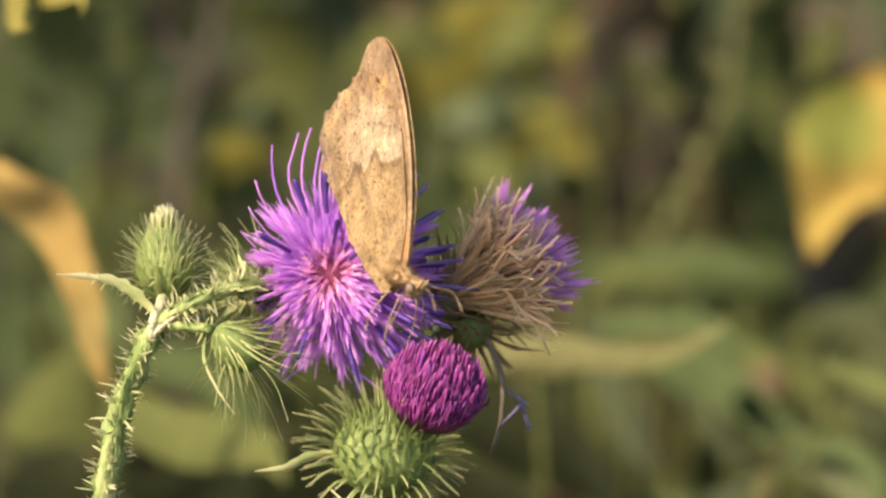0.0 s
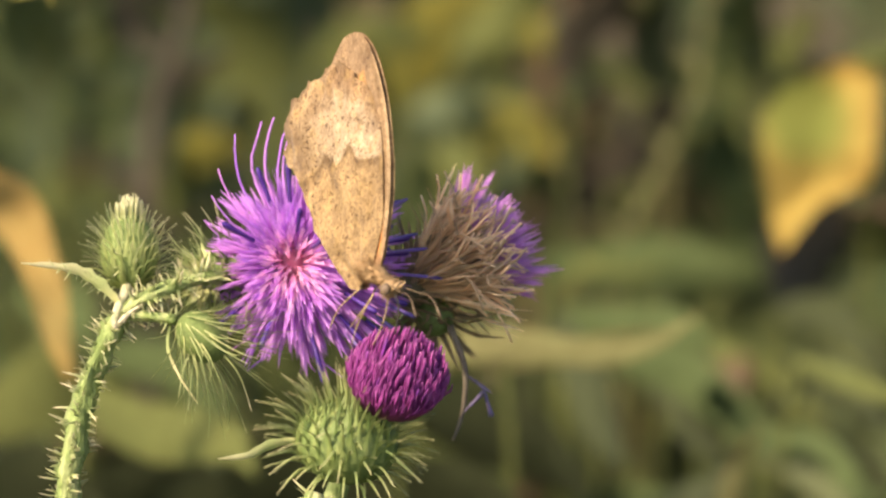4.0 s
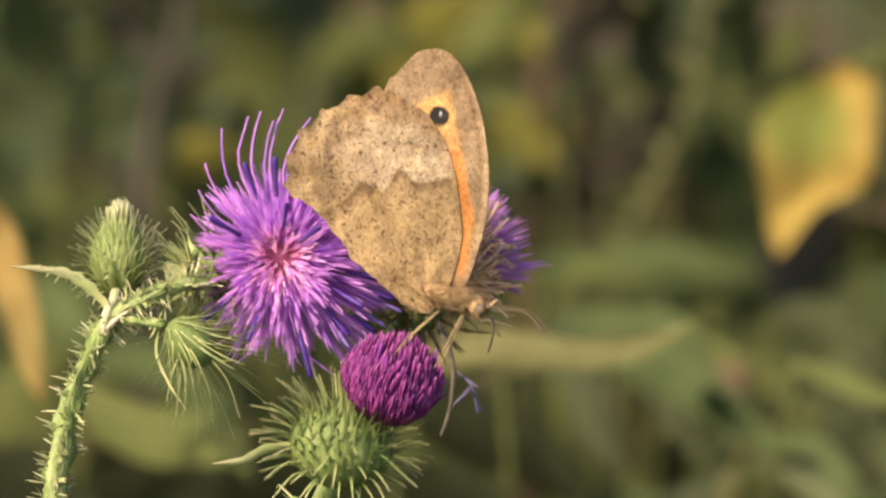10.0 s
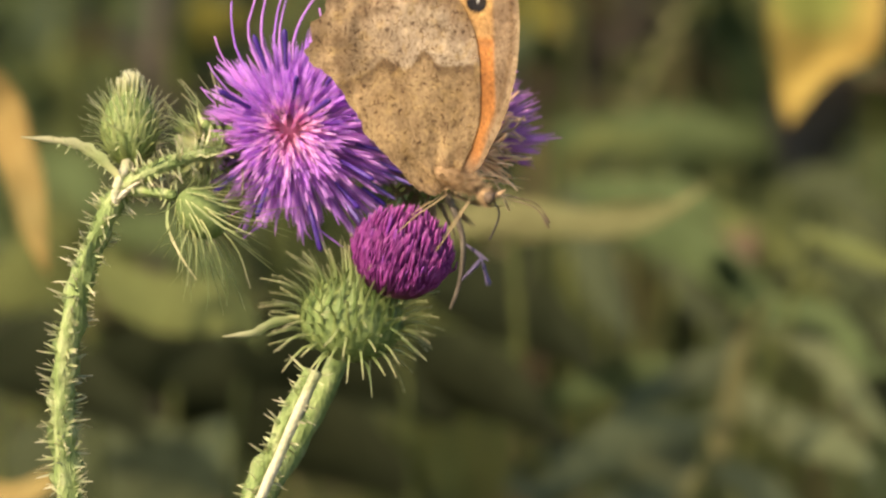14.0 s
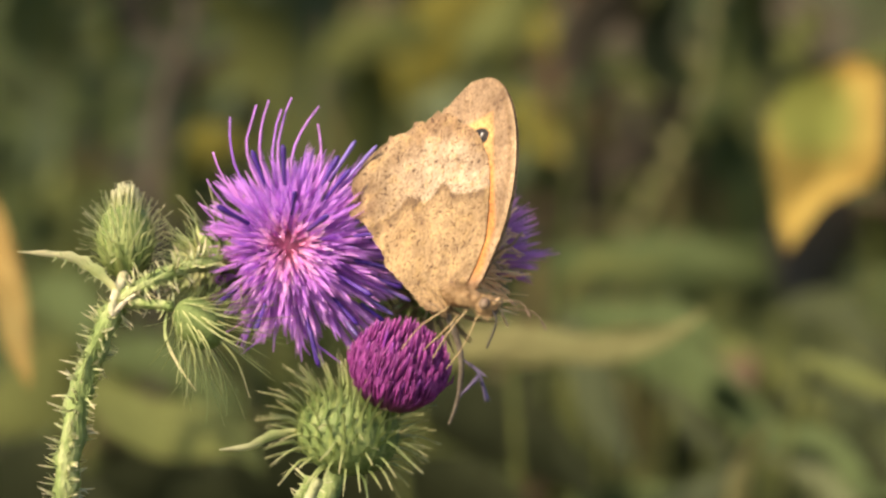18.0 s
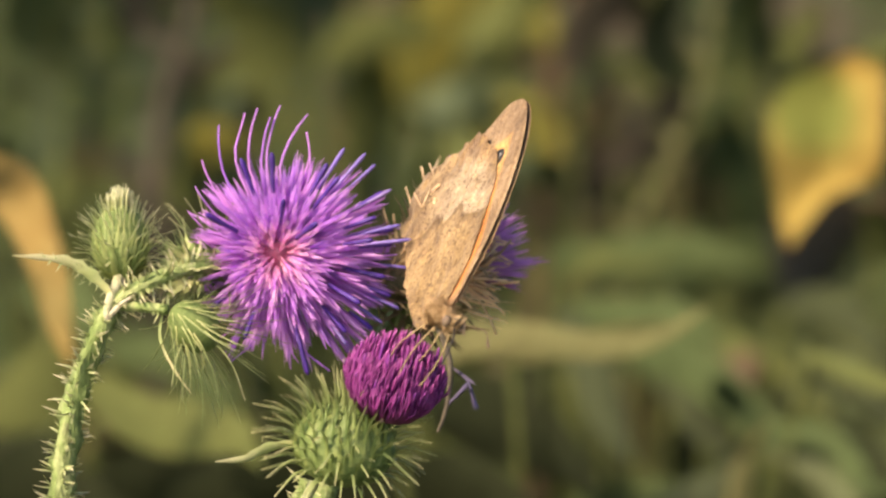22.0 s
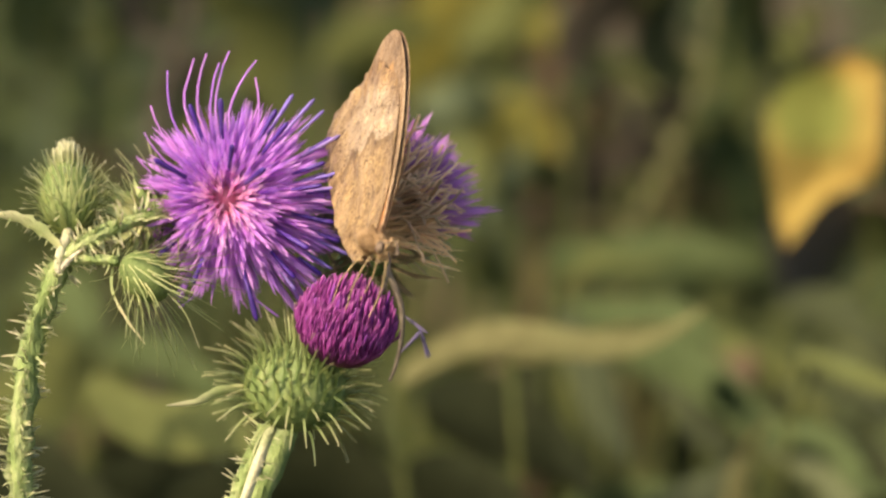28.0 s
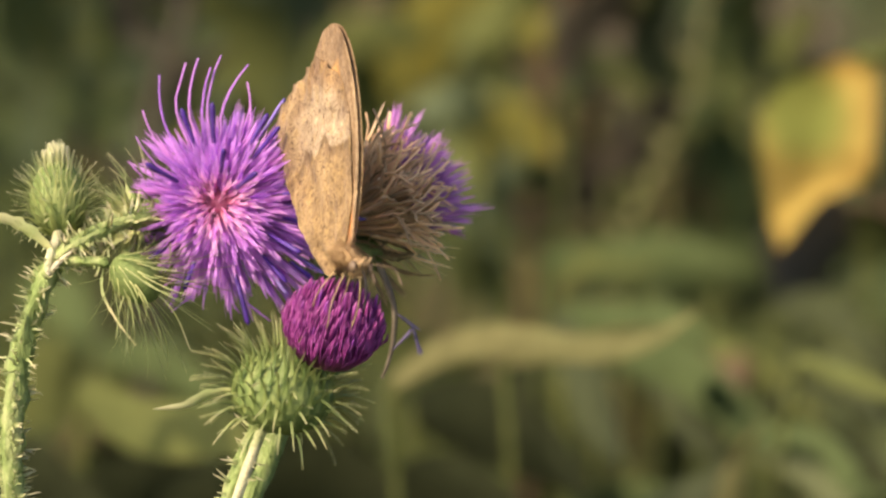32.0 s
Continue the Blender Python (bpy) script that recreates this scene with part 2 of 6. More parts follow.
def mottled(name, cols, scale, rough=0.6, see=0.0, bump=0.3, depth=0.0005, stretch=(1, 1, 1), fine=8.0):
    """Two scales of colour noise."""
    m, t, p = material(name, rough, see)
    a = grain(t, scale, 3, stretch)
    b = grain(t, scale * fine, 4, stretch)
    n = len(cols) - 1
    col = ramp(t, a, [(0.3 + 0.4 * i / n, c) for i, c in enumerate(cols)])
    col = mixed(t, 0.5, col, ramp(t, b, [(0.3, (0.6, 0.6, 0.6)), (0.7, (1.35, 1.35, 1.35))]), "MULTIPLY")
    paint(m, col)
    relief(t, p, b, bump, depth)
    return m


FLORET = graded("violet_floret", [(0.0, (0.92, 0.32, 0.50)), (0.28, (0.86, 0.38, 0.68)), (0.55, (0.78, 0.39, 0.83)), (1.0, (0.71, 0.355, 0.84))], 0.0105,
                [(0.88, 0.82, 0.97), (1.0, 1.02, 1.0), (1.06, 1.0, 1.0), (0.78, 0.70, 1.0)], 0.26, 0.45)
ANTHER = graded("dark_anther", [(0.0, (0.10, 0.05, 0.25)), (1.0, (0.05, 0.02, 0.16))], 0.003, [(1, 1, 1), (1.4, 1.2, 1.5)], 0.4)
YOUNG = graded("magenta_floret", [(0.0, (0.25, 0.05, 0.16)), (0.6, (0.24, 0.034, 0.20)), (0.86, (0.36, 0.08, 0.33)), (1.0, (0.55, 0.17, 0.43))], 0.008,
               [(0.7, 0.6, 0.75), (1.1, 1.0, 1.05), (1.25, 1.15, 1.1), (0.75, 0.7, 1.1)], 0.28, 0.15)
YOUNG_DEEP = mottled("deep_magenta_florets", [(0.17, 0.022, 0.14), (0.27, 0.042, 0.22), (0.36, 0.085, 0.31)], 900, 0.35, 0.15)
BLUE = graded("blue_violet_floret", [(0.0, (0.50, 0.34, 0.68)), (0.4, (0.34, 0.23, 0.54)), (1.0, (0.22, 0.16, 0.42))], 0.006, [(1, 1, 1), (0.8, 0.8, 1.1)], 0.4, 0.2)
LILAC = mottled("lilac_florets", [(0.66, 0.28, 0.74), (0.74, 0.36, 0.86), (0.80, 0.44, 0.92)], 500, 0.35, 0.45)
PINK = mottled("pink_heart", [(0.88, 0.28, 0.46), (0.94, 0.44, 0.66)], 900, 0.5, 0.6)
HEART = graded("pink_floret", [(0.0, (0.95, 0.42, 0.58)), (0.6, (0.95, 0.54, 0.78)), (1.0, (0.93, 0.62, 0.90))], 0.0105, [(0.94, 0.9, 0.96), (1.0, 1.0, 1.0), (1.04, 1.04, 1.0)], 0.26, 0.45)
SHRED = graded("dull_violet_shred", [(0.0, (0.22, 0.18, 0.24)), (1.0, (0.18, 0.155, 0.26))], 0.006, [(1, 1, 1), (0.8, 0.8, 1.1)], 0.5, 0.2)
PALE_F = graded("fading_floret", [(0.0, (0.42, 0.27, 0.28)), (0.5, (0.60, 0.32, 0.56)), (1.0, (0.56, 0.26, 0.66))], 0.0095,
                [(0.9, 0.8, 0.9), (1.1, 1.1, 1.0), (1.0, 0.9, 1.1)], 0.45, 0.2)
BROWN_F = graded("withered_floret", [(0.0, (0.54, 0.40, 0.21)), (0.5, (0.79, 0.61, 0.36)), (1.0, (0.86, 0.69, 0.48))], 0.011,
                 [(0.62, 0.56, 0.50), (1.05, 1.03, 0.98), (1.30, 1.22, 1.12), (0.80, 0.74, 0.68)], 0.65, 0.42)
BRACT = graded("green_bract", [(0.0, (0.24, 0.29, 0.10)), (0.28, (0.19, 0.25, 0.08)), (0.6, (0.31, 0.36, 0.15)), (1.0, (0.54, 0.50, 0.30))], 0.0055,
               [(0.75, 0.85, 0.7), (1.1, 1.1, 1.0), (1.25, 1.2, 1.1)], 0.5, 0.2)
BUD_B = graded("bud_bract", [(0.0, (0.33, 0.40, 0.14)), (0.35, (0.43, 0.49, 0.19)), (0.6, (0.56, 0.60, 0.28)), (0.85, (0.68, 0.69, 0.38)), (1.0, (0.72, 0.69, 0.46))], 0.0036,
               [(0.75, 0.85, 0.7), (1.0, 1.0, 1.0), (1.15, 1.12, 1.1)], 0.5, 0.4)
CREAM_T = graded("bud_tip", [(0.0, (0.50, 0.55, 0.25)), (0.7, (0.60, 0.62, 0.36)), (1.0, (0.68, 0.66, 0.44))], 0.0036, [(0.9, 0.9, 0.85), (1.05, 1.05, 1.0)], 0.6, 0.4)
PALE_B = graded("pale_bract", [(0.0, (0.60, 0.59, 0.31)), (0.35, (0.36, 0.41, 0.18)), (1.0, (0.54, 0.51, 0.32))], 0.0075,
                [(0.8, 0.9, 0.75), (1.1, 1.1, 1.0), (1.2, 1.2, 1.1)], 0.5, 0.25)
NOD_B = graded("nodding_bract", [(0.0, (0.62, 0.62, 0.30)), (0.25, (0.40, 0.44, 0.19)), (0.7, (0.36, 0.40, 0.18)), (1.0, (0.56, 0.53, 0.33))], 0.0085,
               [(0.72, 0.8, 0.68), (1.0, 1.0, 0.95), (1.12, 1.1, 1.05)], 0.5, 0.3)
SPINE = graded("spine", [(0.0, (0.30, 0.38, 0.14)), (0.5, (0.48, 0.50, 0.26)), (1.0, (0.66, 0.60, 0.40))], 0.0016, [(0.9, 0.9, 0.9), (1.1, 1.1, 1.0)], 0.45, 0.2)
STEM = mottled("thistle_stem", [(0.14, 0.20, 0.05), (0.26, 0.33, 0.105), (0.44, 0.47, 0.21)], 620, 0.6, 0.0, 0.9, 0.0006, (1, 1, 0.45), 5)
PALE_STEM = mottled("pale_stem", [(0.34, 0.37, 0.17), (0.52, 0.50, 0.30), (0.64, 0.58, 0.40)], 300, 0.6)
BROWN_STEM = mottled("withered_stem", [(0.10, 0.08, 0.06), (0.20, 0.17, 0.12)], 300, 0.7)
DRY_FUZZ = mottled("dry_involucre", [(0.11, 0.10, 0.05), (0.20, 0.17, 0.09)], 500, 0.8, 0.1)
DRY_STRAW = mottled("dry_straw", [(0.26, 0.19, 0.11), (0.40, 0.31, 0.18)], 500, 0.7, 0.25)
PITH = mottled("cream_pith", [(0.66, 0.58, 0.38), (0.80, 0.72, 0.54)], 400, 0.6, 0.2)
FUZZ = mottled("involucre_green", [(0.14, 0.20, 0.055), (0.23, 0.29, 0.09)], 500, 0.7, 0.2)


def flecks(t, scale, squeeze):
    """Distance to strewn points in the wing's plane, and a random value for each."""
    co = t.nodes.new("ShaderNodeTexCoord")
    wob = t.nodes.new("ShaderNodeTexNoise")
    wob.inputs["Scale"].default_value, wob.inputs["Detail"].default_value = 1300, 1.0
    t.links.new(co.outputs["Object"], wob.inputs["Vector"])
    off = t.nodes.new("ShaderNodeVectorMath")
    off.operation = "MULTIPLY_ADD"
    off.inputs[1].default_value = (0.0012, 0.0012, 0.0012)
    t.links.new(wob.outputs["Color"], off.inputs[0])
    t.links.new(co.outputs["Object"], off.inputs[2])
    mp = t.nodes.new("ShaderNodeMapping")
    mp.inputs["Scale"].default_value = squeeze
    t.links.new(off.outputs[0], mp.inputs[0])
    vo = t.nodes.new("ShaderNodeTexVoronoi")
    vo.inputs["Scale"].default_value = scale
    t.links.new(mp.outputs[0], vo.inputs["Vector"])
    sp = t.nodes.new("ShaderNodeSeparateXYZ")
    t.links.new(vo.outputs["Color"], sp.inputs[0])
    return vo.outputs["Distance"], sp.outputs[0]


def pigment(name, specks, rough=0.65, see=0.12, dark=(0.55, 0.5, 0.45), scale=1.0):
    """Wing scales: pigment held by the mesh, dusted with dark and pale scales."""
    m, t, p = material(name, rough, see, 0.15)
    a = t.nodes.new("ShaderNodeAttribute")
    a.attribute_name = "pigment"
    dust = ramp(t, grain(t, 3600 * scale, 2, (1, 1, 0.7)), [(0.30, (0.62, 0.56, 0.48)), (0.44, (0.94, 0.93, 0.90)), (0.60, (1.06, 1.05, 1.03)), (0.72, (1.35, 1.33, 1.28))])
    col = mixed(t, specks, a.outputs["Color"], dust, "MULTIPLY")
    cloud = ramp(t, grain(t, 420 * scale, 4), [(0.34, (0.58, 0.52, 0.46)), (0.50, (0.92, 0.90, 0.87)), (0.66, (1.24, 1.22, 1.18))])
    col = mixed(t, 0.7, col, cloud, "MULTIPLY")
    # short dark dashes of scales, strewn at two sizes
    for size, squeeze, reach, share in ((2900, (1.0, 0, 0.34), 0.24, 0.36), (3500, (0.34, 0, 1.0), 0.24, 0.40)):
        spot, pick = flecks(t, size * scale, squeeze)
        ink = ramp(t, spot, [(reach - 0.05, (0.30, 0.22, 0.15)), (reach + 0.06, (1, 1, 1))])
        where = ramp(t, pick, [(share, (0, 0, 0)), (share + 0.10, (0.9, 0.9, 0.9))])
        where = mixed(t, 1.0, where, a.outputs["Alpha"], "MULTIPLY")
        col = mixed(t, where, col, mixed(t, 1.0, col, ink, "MULTIPLY"))
    streak = ramp(t, grain(t, 700 * scale, 3, (1, 1, 0.22), 0.6), [(0.34, (0.80, 0.75, 0.66)), (0.52, (1.0, 1.0, 1.0)), (0.70, (1.20, 1.18, 1.10))])
    col = mixed(t, 0.6, col, streak, "MULTIPLY")
    wide = ramp(t, grain(t, 170 * scale, 2), [(0.34, (0.82, 0.78, 0.70)), (0.64, (1.12, 1.12, 1.08))])
    col = mixed(t, 0.9, col, wide, "MULTIPLY")
    paint(m, col)
    relief(t, p, grain(t, 1100 * scale, 4), 0.8, 0.00022)
    return m


WING = pigment("wing_scales", 1.0)
FUR = mottled("brown_fur", [(0.32, 0.20, 0.09), (0.58, 0.40, 0.21)], 900, 0.8, 0, 0.8, 0.0003)
EYE_M = mottled("insect_eye", [(0.10, 0.07, 0.04), (0.20, 0.14, 0.09)], 1500, 0.3)
FEELER = mottled("antenna", [(0.10, 0.07, 0.04), (0.20, 0.14, 0.08)], 1200, 0.5)
LEG = mottled("insect_leg", [(0.34, 0.24, 0.11), (0.48, 0.36, 0.18)], 900, 0.55)
CREAM_FUR = mottled("cream_fur", [(0.42, 0.38, 0.28), (0.62, 0.56, 0.42)], 1200, 0.9, 0, 0.9, 0.0003)
DARK_FUR = mottled("dark_chitin", [(0.015, 0.013, 0.012), (0.06, 0.05, 0.045)], 900, 0.45)


# ---- mesh helpers ----
def mesh(name, verts, faces, mat=None, smooth=True):
    me = bpy.data.meshes.new(name)
    me.from_pydata([tuple(v) for v in verts], [], faces)
    if smooth:
        me.polygons.foreach_set("use_smooth", [True] * len(me.polygons))
    if mat:
        me.materials.append(mat)
    me.update()
    return me


def part(name, data, parent, place=None, label=""):
    """Links a mesh as one part under a thing or a part."""
    ob = new(name, data)
    ob.parent = parent
    if place is not None:
        ob.matrix_basis = place
    return tagged(ob, label)


def frame_of(d, up=(0, 0, 1)):
    """A turn whose z runs along d."""
    z = Vector(d).normalized()
    x = Vector(up).cross(z)
    if x.length < 1e-4:
        x = Vector((1, 0, 0)).cross(z)
    x.normalize()
    return Matrix((x, z.cross(x), z)).transposed()


def smooth_path(points, steps=6):
    """A smooth line through the points (Catmull-Rom)."""
    p = [Vector(q) for q in points]
    p = [2 * p[0] - p[1], *p, 2 * p[-1] - p[-2]]
    out = []
    for i in range(1, len(p) - 2):
        for k in range(steps):
            s = k / steps
            a, b, c, d = p[i - 1], p[i], p[i + 1], p[i + 2]
            out.append(0.5 * (2 * b + (c - a) * s + (2 * a - 5 * b + 4 * c - d) * s * s + (3 * b - a - 3 * c + d) * s ** 3))
    return out + [p[-2]]


def tube(points, radii, sides=8, rough=0.0, verts=None, faces=None):
    """A closed tube; radii: one a point."""
    verts = [] if verts is None else verts
    faces = [] if faces is None else faces
    start = len(verts)
    n = len(points)
    side = None
    for i, q in enumerate(points):
        q = Vector(q)
        d = (Vector(points[min(i + 1, n - 1)]) - Vector(points[max(i - 1, 0)])).normalized()
        if side is None:
            side = frame_of(d).col[0]
        side = (side - d * side.dot(d)).normalized()
        other = d.cross(side)
        for k in range(sides):
            a = 2 * math.pi * k / sides
            r = radii[i] * (1 + rough * (random.random() - 0.5))
            verts.append(q + (side * math.cos(a) + other * math.sin(a)) * r)
    for i in range(n - 1):
        for k in range(sides):
            a, b = start + i * sides + k, start + i * sides + (k + 1) % sides
            faces.append((a, b, b + sides, a + sides))
    faces.append(tuple(range(start + sides - 1, start - 1, -1)))
    faces.append(tuple(start + (n - 1) * sides + k for k in range(sides)))
    return verts, faces


def strip(points, widths, across, fold=0.0, verts=None, faces=None, thick=0.0):
    """A blade along the points, its width along across, folded by fold along the midrib."""
    verts = [] if verts is None else verts
    faces = [] if faces is None else faces
    n = len(points)
    for layer in ((0, 1) if thick else (0,)):
        start = len(verts)
        for i, q in enumerate(points):
            q = Vector(q)
            d = (Vector(points[min(i + 1, n - 1)]) - Vector(points[max(i - 1, 0)])).normalized()
            s = Vector(across)
            s = (s - d * s.dot(d)).normalized()
            nn = d.cross(s)
            lift = nn * (thick if layer else 0)
            verts += [q - s * widths[i] / 2 + nn * fold * widths[i] + lift, q + lift * 1.4, q + s * widths[i] / 2 + nn * fold * widths[i] + lift]
        for i in range(n - 1):
            a = start + i * 3
            for k in (0, 1):
                f = (a + k, a + k + 1, a + k + 4, a + k + 3)
                faces.append(f if layer else f[::-1])
    return verts, faces


def step(x, lo, hi):
    k = max(0.0, min(1.0, (x - lo) / (hi - lo)))
    return k * k * (3 - 2 * k)


def mm(*v):
    return Vector(v) * 0.001


def blob(rx, ry, rz, rings=14, sides=20, lump=0.0, freq=3.0, seed=0.0):
    """A rounded body, uneven by lump (share of its radius)."""
    verts, faces = [], []
    for i in range(rings + 1):
        th = math.pi * i / rings
        for k in range(sides):
            ph = 2 * math.pi * k / sides
            v = Vector((math.sin(th) * math.cos(ph), math.sin(th) * math.sin(ph), -math.cos(th)))
            g = 1 + lump * noise.noise(v * freq + Vector((seed, 0, 0)))
            verts.append((v.x * rx * g, v.y * ry * g, v.z * rz * g))
    for i in range(rings):
        for k in range(sides):
            a, b = i * sides + k, i * sides + (k + 1) % sides
            faces.append((a, b, b + sides, a + sides))
    return verts, faces


# ---- ground ----
def ground_height(x, y):
    return 0.03 * noise.noise(Vector((x * 1.3, y * 1.3, 0))) + 0.012 * noise.noise(Vector((x * 6, y * 6, 3)))


GROUND = mottled("soil_and_moss", [(0.035, 0.028, 0.016), (0.07, 0.06, 0.025), (0.06, 0.085, 0.025), (0.11, 0.12, 0.045)], 9, 0.9, 0, 0.8, 0.01)


def ground():
    xs = [-900, -200, -60, -20, -8, -5] + [i * 0.25 - 4 for i in range(33)] + [5, 8, 20, 60, 200, 900]
    ys = [-900, -200, -60, -20, -8, -4, -2] + [i * 0.2 - 1 for i in range(36)] + [7, 10, 20, 60, 200, 900]
    verts = [(x, y, ground_height(x, y) if abs(x) < 6 and -3 < y < 8 else 0) for y in ys for x in xs]
    w = len(xs)
    faces = [(j * w + i, j * w + i + 1, j * w + w + i + 1, j * w + w + i) for j in range(len(ys) - 1) for i in range(w - 1)]
    tagged(new("ground", mesh("ground", verts, faces, GROUND)), "dark weedy soil with moss and litter", "ground", kind="structure")


ground()


# ---- thistle ----
def bract_mesh(name, length, width, curl, mat, spread=0.0, segs=5, scale=0.0):
    """A spiny bract: broad at its foot, folded, bowed outwards (its -y) and ending in a spine."""
    pts, wid = [], []
    for i in range(segs + 1):
        s = i / segs
        bow = curl * (1.7 * max(0, s - scale * 0.7) ** 1.4 if scale else s * s)
        pts.append(Vector((0, -length * (bow + spread * s), length * s * (1 - 0.25 * abs(curl) * s))))
        full = width * (0.75 + 0.6 * s) * (1 - s) ** 0.8
        if scale:
            k = max(0.0, min(1.0, (s - scale * 0.6) / (scale * 0.7)))
            full = width * (1 - k * k * (3 - 2 * k)) + 0.17 * width * (1 - s)
        wid.append(full + width * 0.04)
    v, f = strip(pts, wid, (1, 0, 0), 0.22, thick=width * 0.12)
    return mesh(name, v, f, mat)


def hooked_mesh(name, scale, spine, width, lift, mat, wave=0.0, segs=9):
    """A bract: a scale that hugs the globe (z: along it, -y: outwards), then a spine that bends out by lift (radians)."""
    pts, wid, p = [], [], Vector((0, 0, 0))
    for i in range(segs + 1):
        s = i / segs
        ln = (scale / 3) if i < 3 else spine / (segs - 3)
        a = -0.10 + (lift + 0.10) * step(s, 0.22, 0.62) + wave * max(0.0, s - 0.6)
        pts.append(p.copy())
        if i < 3:
            wid.append(width * (0.9, 1.0, 0.86)[i])
        else:
            wid.append(width * (0.28 * (1 - (s - 0.33) / 0.67) ** 0.8 + 0.035))
        p += Vector((0, -math.sin(a), math.cos(a))) * ln
    v, f = strip(pts, wid, (1, 0, 0), 0.26, thick=width * 0.14)
    return mesh(name, v, f, mat)


def globe(parent, frame3, centre, radius, tall, rows, meshes, rng, gap, low=-0.9, high=0.72, name="bract"):
    """Hooked bracts in spiral rows over a globe whose axis is z of frame3."""
    for j in range(rows):
        lat = math.asin(low) + (math.asin(high) - math.asin(low)) * j / (rows - 1)
        n = max(6, int(2 * math.pi * radius * math.cos(lat) / gap))
        for k in range(n):
            a = 2 * math.pi * (k + 0.5 * (j % 2)) / n + rng.uniform(-0.06, 0.06)
            b = lat + rng.uniform(-0.05, 0.05)
            out = Vector((math.cos(a) * math.cos(b), math.sin(a) * math.cos(b), math.sin(b)))
            z = Vector((-math.cos(a) * math.sin(b), -math.sin(a) * math.sin(b), math.cos(b)))
            z = (z + Vector((-math.sin(a), math.cos(a), 0)) * rng.uniform(-0.15, 0.15)).normalized()
            y = -(out - z * out.dot(z)).normalized()
            turn = frame3 @ Matrix((y.cross(z), y, z)).transposed()
            p = frame3 @ Vector((out.x * radius, out.y * radius, out.z * tall))
            part(name, rng.choice(meshes), parent, Matrix.Translation(centre + p) @ turn.to_4x4() @ Matrix.Scale(rng.uniform(0.85, 1.15), 4))


def floret_mesh(name, length, lobes, spread, seed, mat, bend=0.0, slim=1.0):
    """A thistle floret: a thin tube that opens into five narrow straps."""
    rng = random.Random(seed)
    verts, faces = [], []
    open_at = 0.42 * length
    tube([(bend * length * 0.2 * s * s, 0, s * open_at) for s in (0, 0.35, 0.7, 1.0)], [0.00016, 0.00014, 0.00018, 0.00028], 5, 0, verts, faces)
    for k in range(lobes):
        a = 2 * math.pi * k / lobes + rng.uniform(-0.3, 0.3)
        out = Vector((math.cos(a), math.sin(a), 0))
        ln = (length - open_at) * rng.uniform(0.75, 1.1)
        sp = spread * rng.uniform(0.4, 1.3)
        pts, wid = [], []
        for i in range(5):
            s = i / 4
            pts.append(Vector((bend * length * 0.2 * (1 + s), 0, open_at)) + out * (0.00018 + ln * sp * (s ** 1.6)) + Vector((0, 0, ln * s * (1 - 0.3 * sp * s))))
            wid.append(slim * (0.00040, 0.00056, 0.00058, 0.00044, 0.00007)[i])
        strip(pts, wid, Vector((-out.y, out.x, 0)), 0.2, verts, faces)
    return mesh(name, verts, faces, mat)


def curled_mesh(name, length, hook, seed, mat, r=0.00016):
    """A single thin thread that hooks over at its end."""
    rng = random.Random(seed)
    pts = []
    for i in range(11):
        s = i / 10
        a = hook * max(0, s - 0.45) ** 1.5
        pts.append((length * 1.6 * hook * max(0, s - 0.58) ** 2 + rng.uniform(-1, 1) * 0.00012, rng.uniform(-1, 1) * 0.00012, length * (s - 0.1 * a)))
    v, f = tube(pts, [r * (1.25 - 0.6 * i / 10) for i in range(11)], 4)
    return mesh(name, v, f, mat)


def stick_mesh(name, length, r, mat, bulb=1.4, sides=5):
    """A closed young floret or an anther column: a thin stick with a thicker tip."""
    v, f = tube([(0, 0, 0), (0, 0, length * 0.45), (0, 0, length * 0.75), (0, 0, length * 0.92), (0, 0, length)], [r * 0.7, r * 0.8, r, r * bulb, r * 0.35], sides)
    return mesh(name, v, f, mat)


def placed(p, d, spin=0.0, size=1.0, up=(0, 0, 1)):
    """A pose at p whose z runs along d."""
    m = frame_of(d, up).to_4x4() @ Matrix.Rotation(spin, 4, "Z") @ Matrix.Scale(size, 4)
    return Matrix.Translation(p) @ m


def dome(n, top, jitter, rng):
    """n directions spread evenly from the axis (z) down to the angle top (radians)."""
    for i in range(n):
        c = 1 - (1 - math.cos(top)) * (i + 0.5) / n
        th = math.acos(max(-1, min(1, c))) + rng.uniform(-jitter, jitter)
        ph = i * 2.399963 + rng.uniform(-jitter, jitter)
        yield th, Vector((math.sin(th) * math.cos(ph), math.sin(th) * math.sin(ph), math.cos(th)))


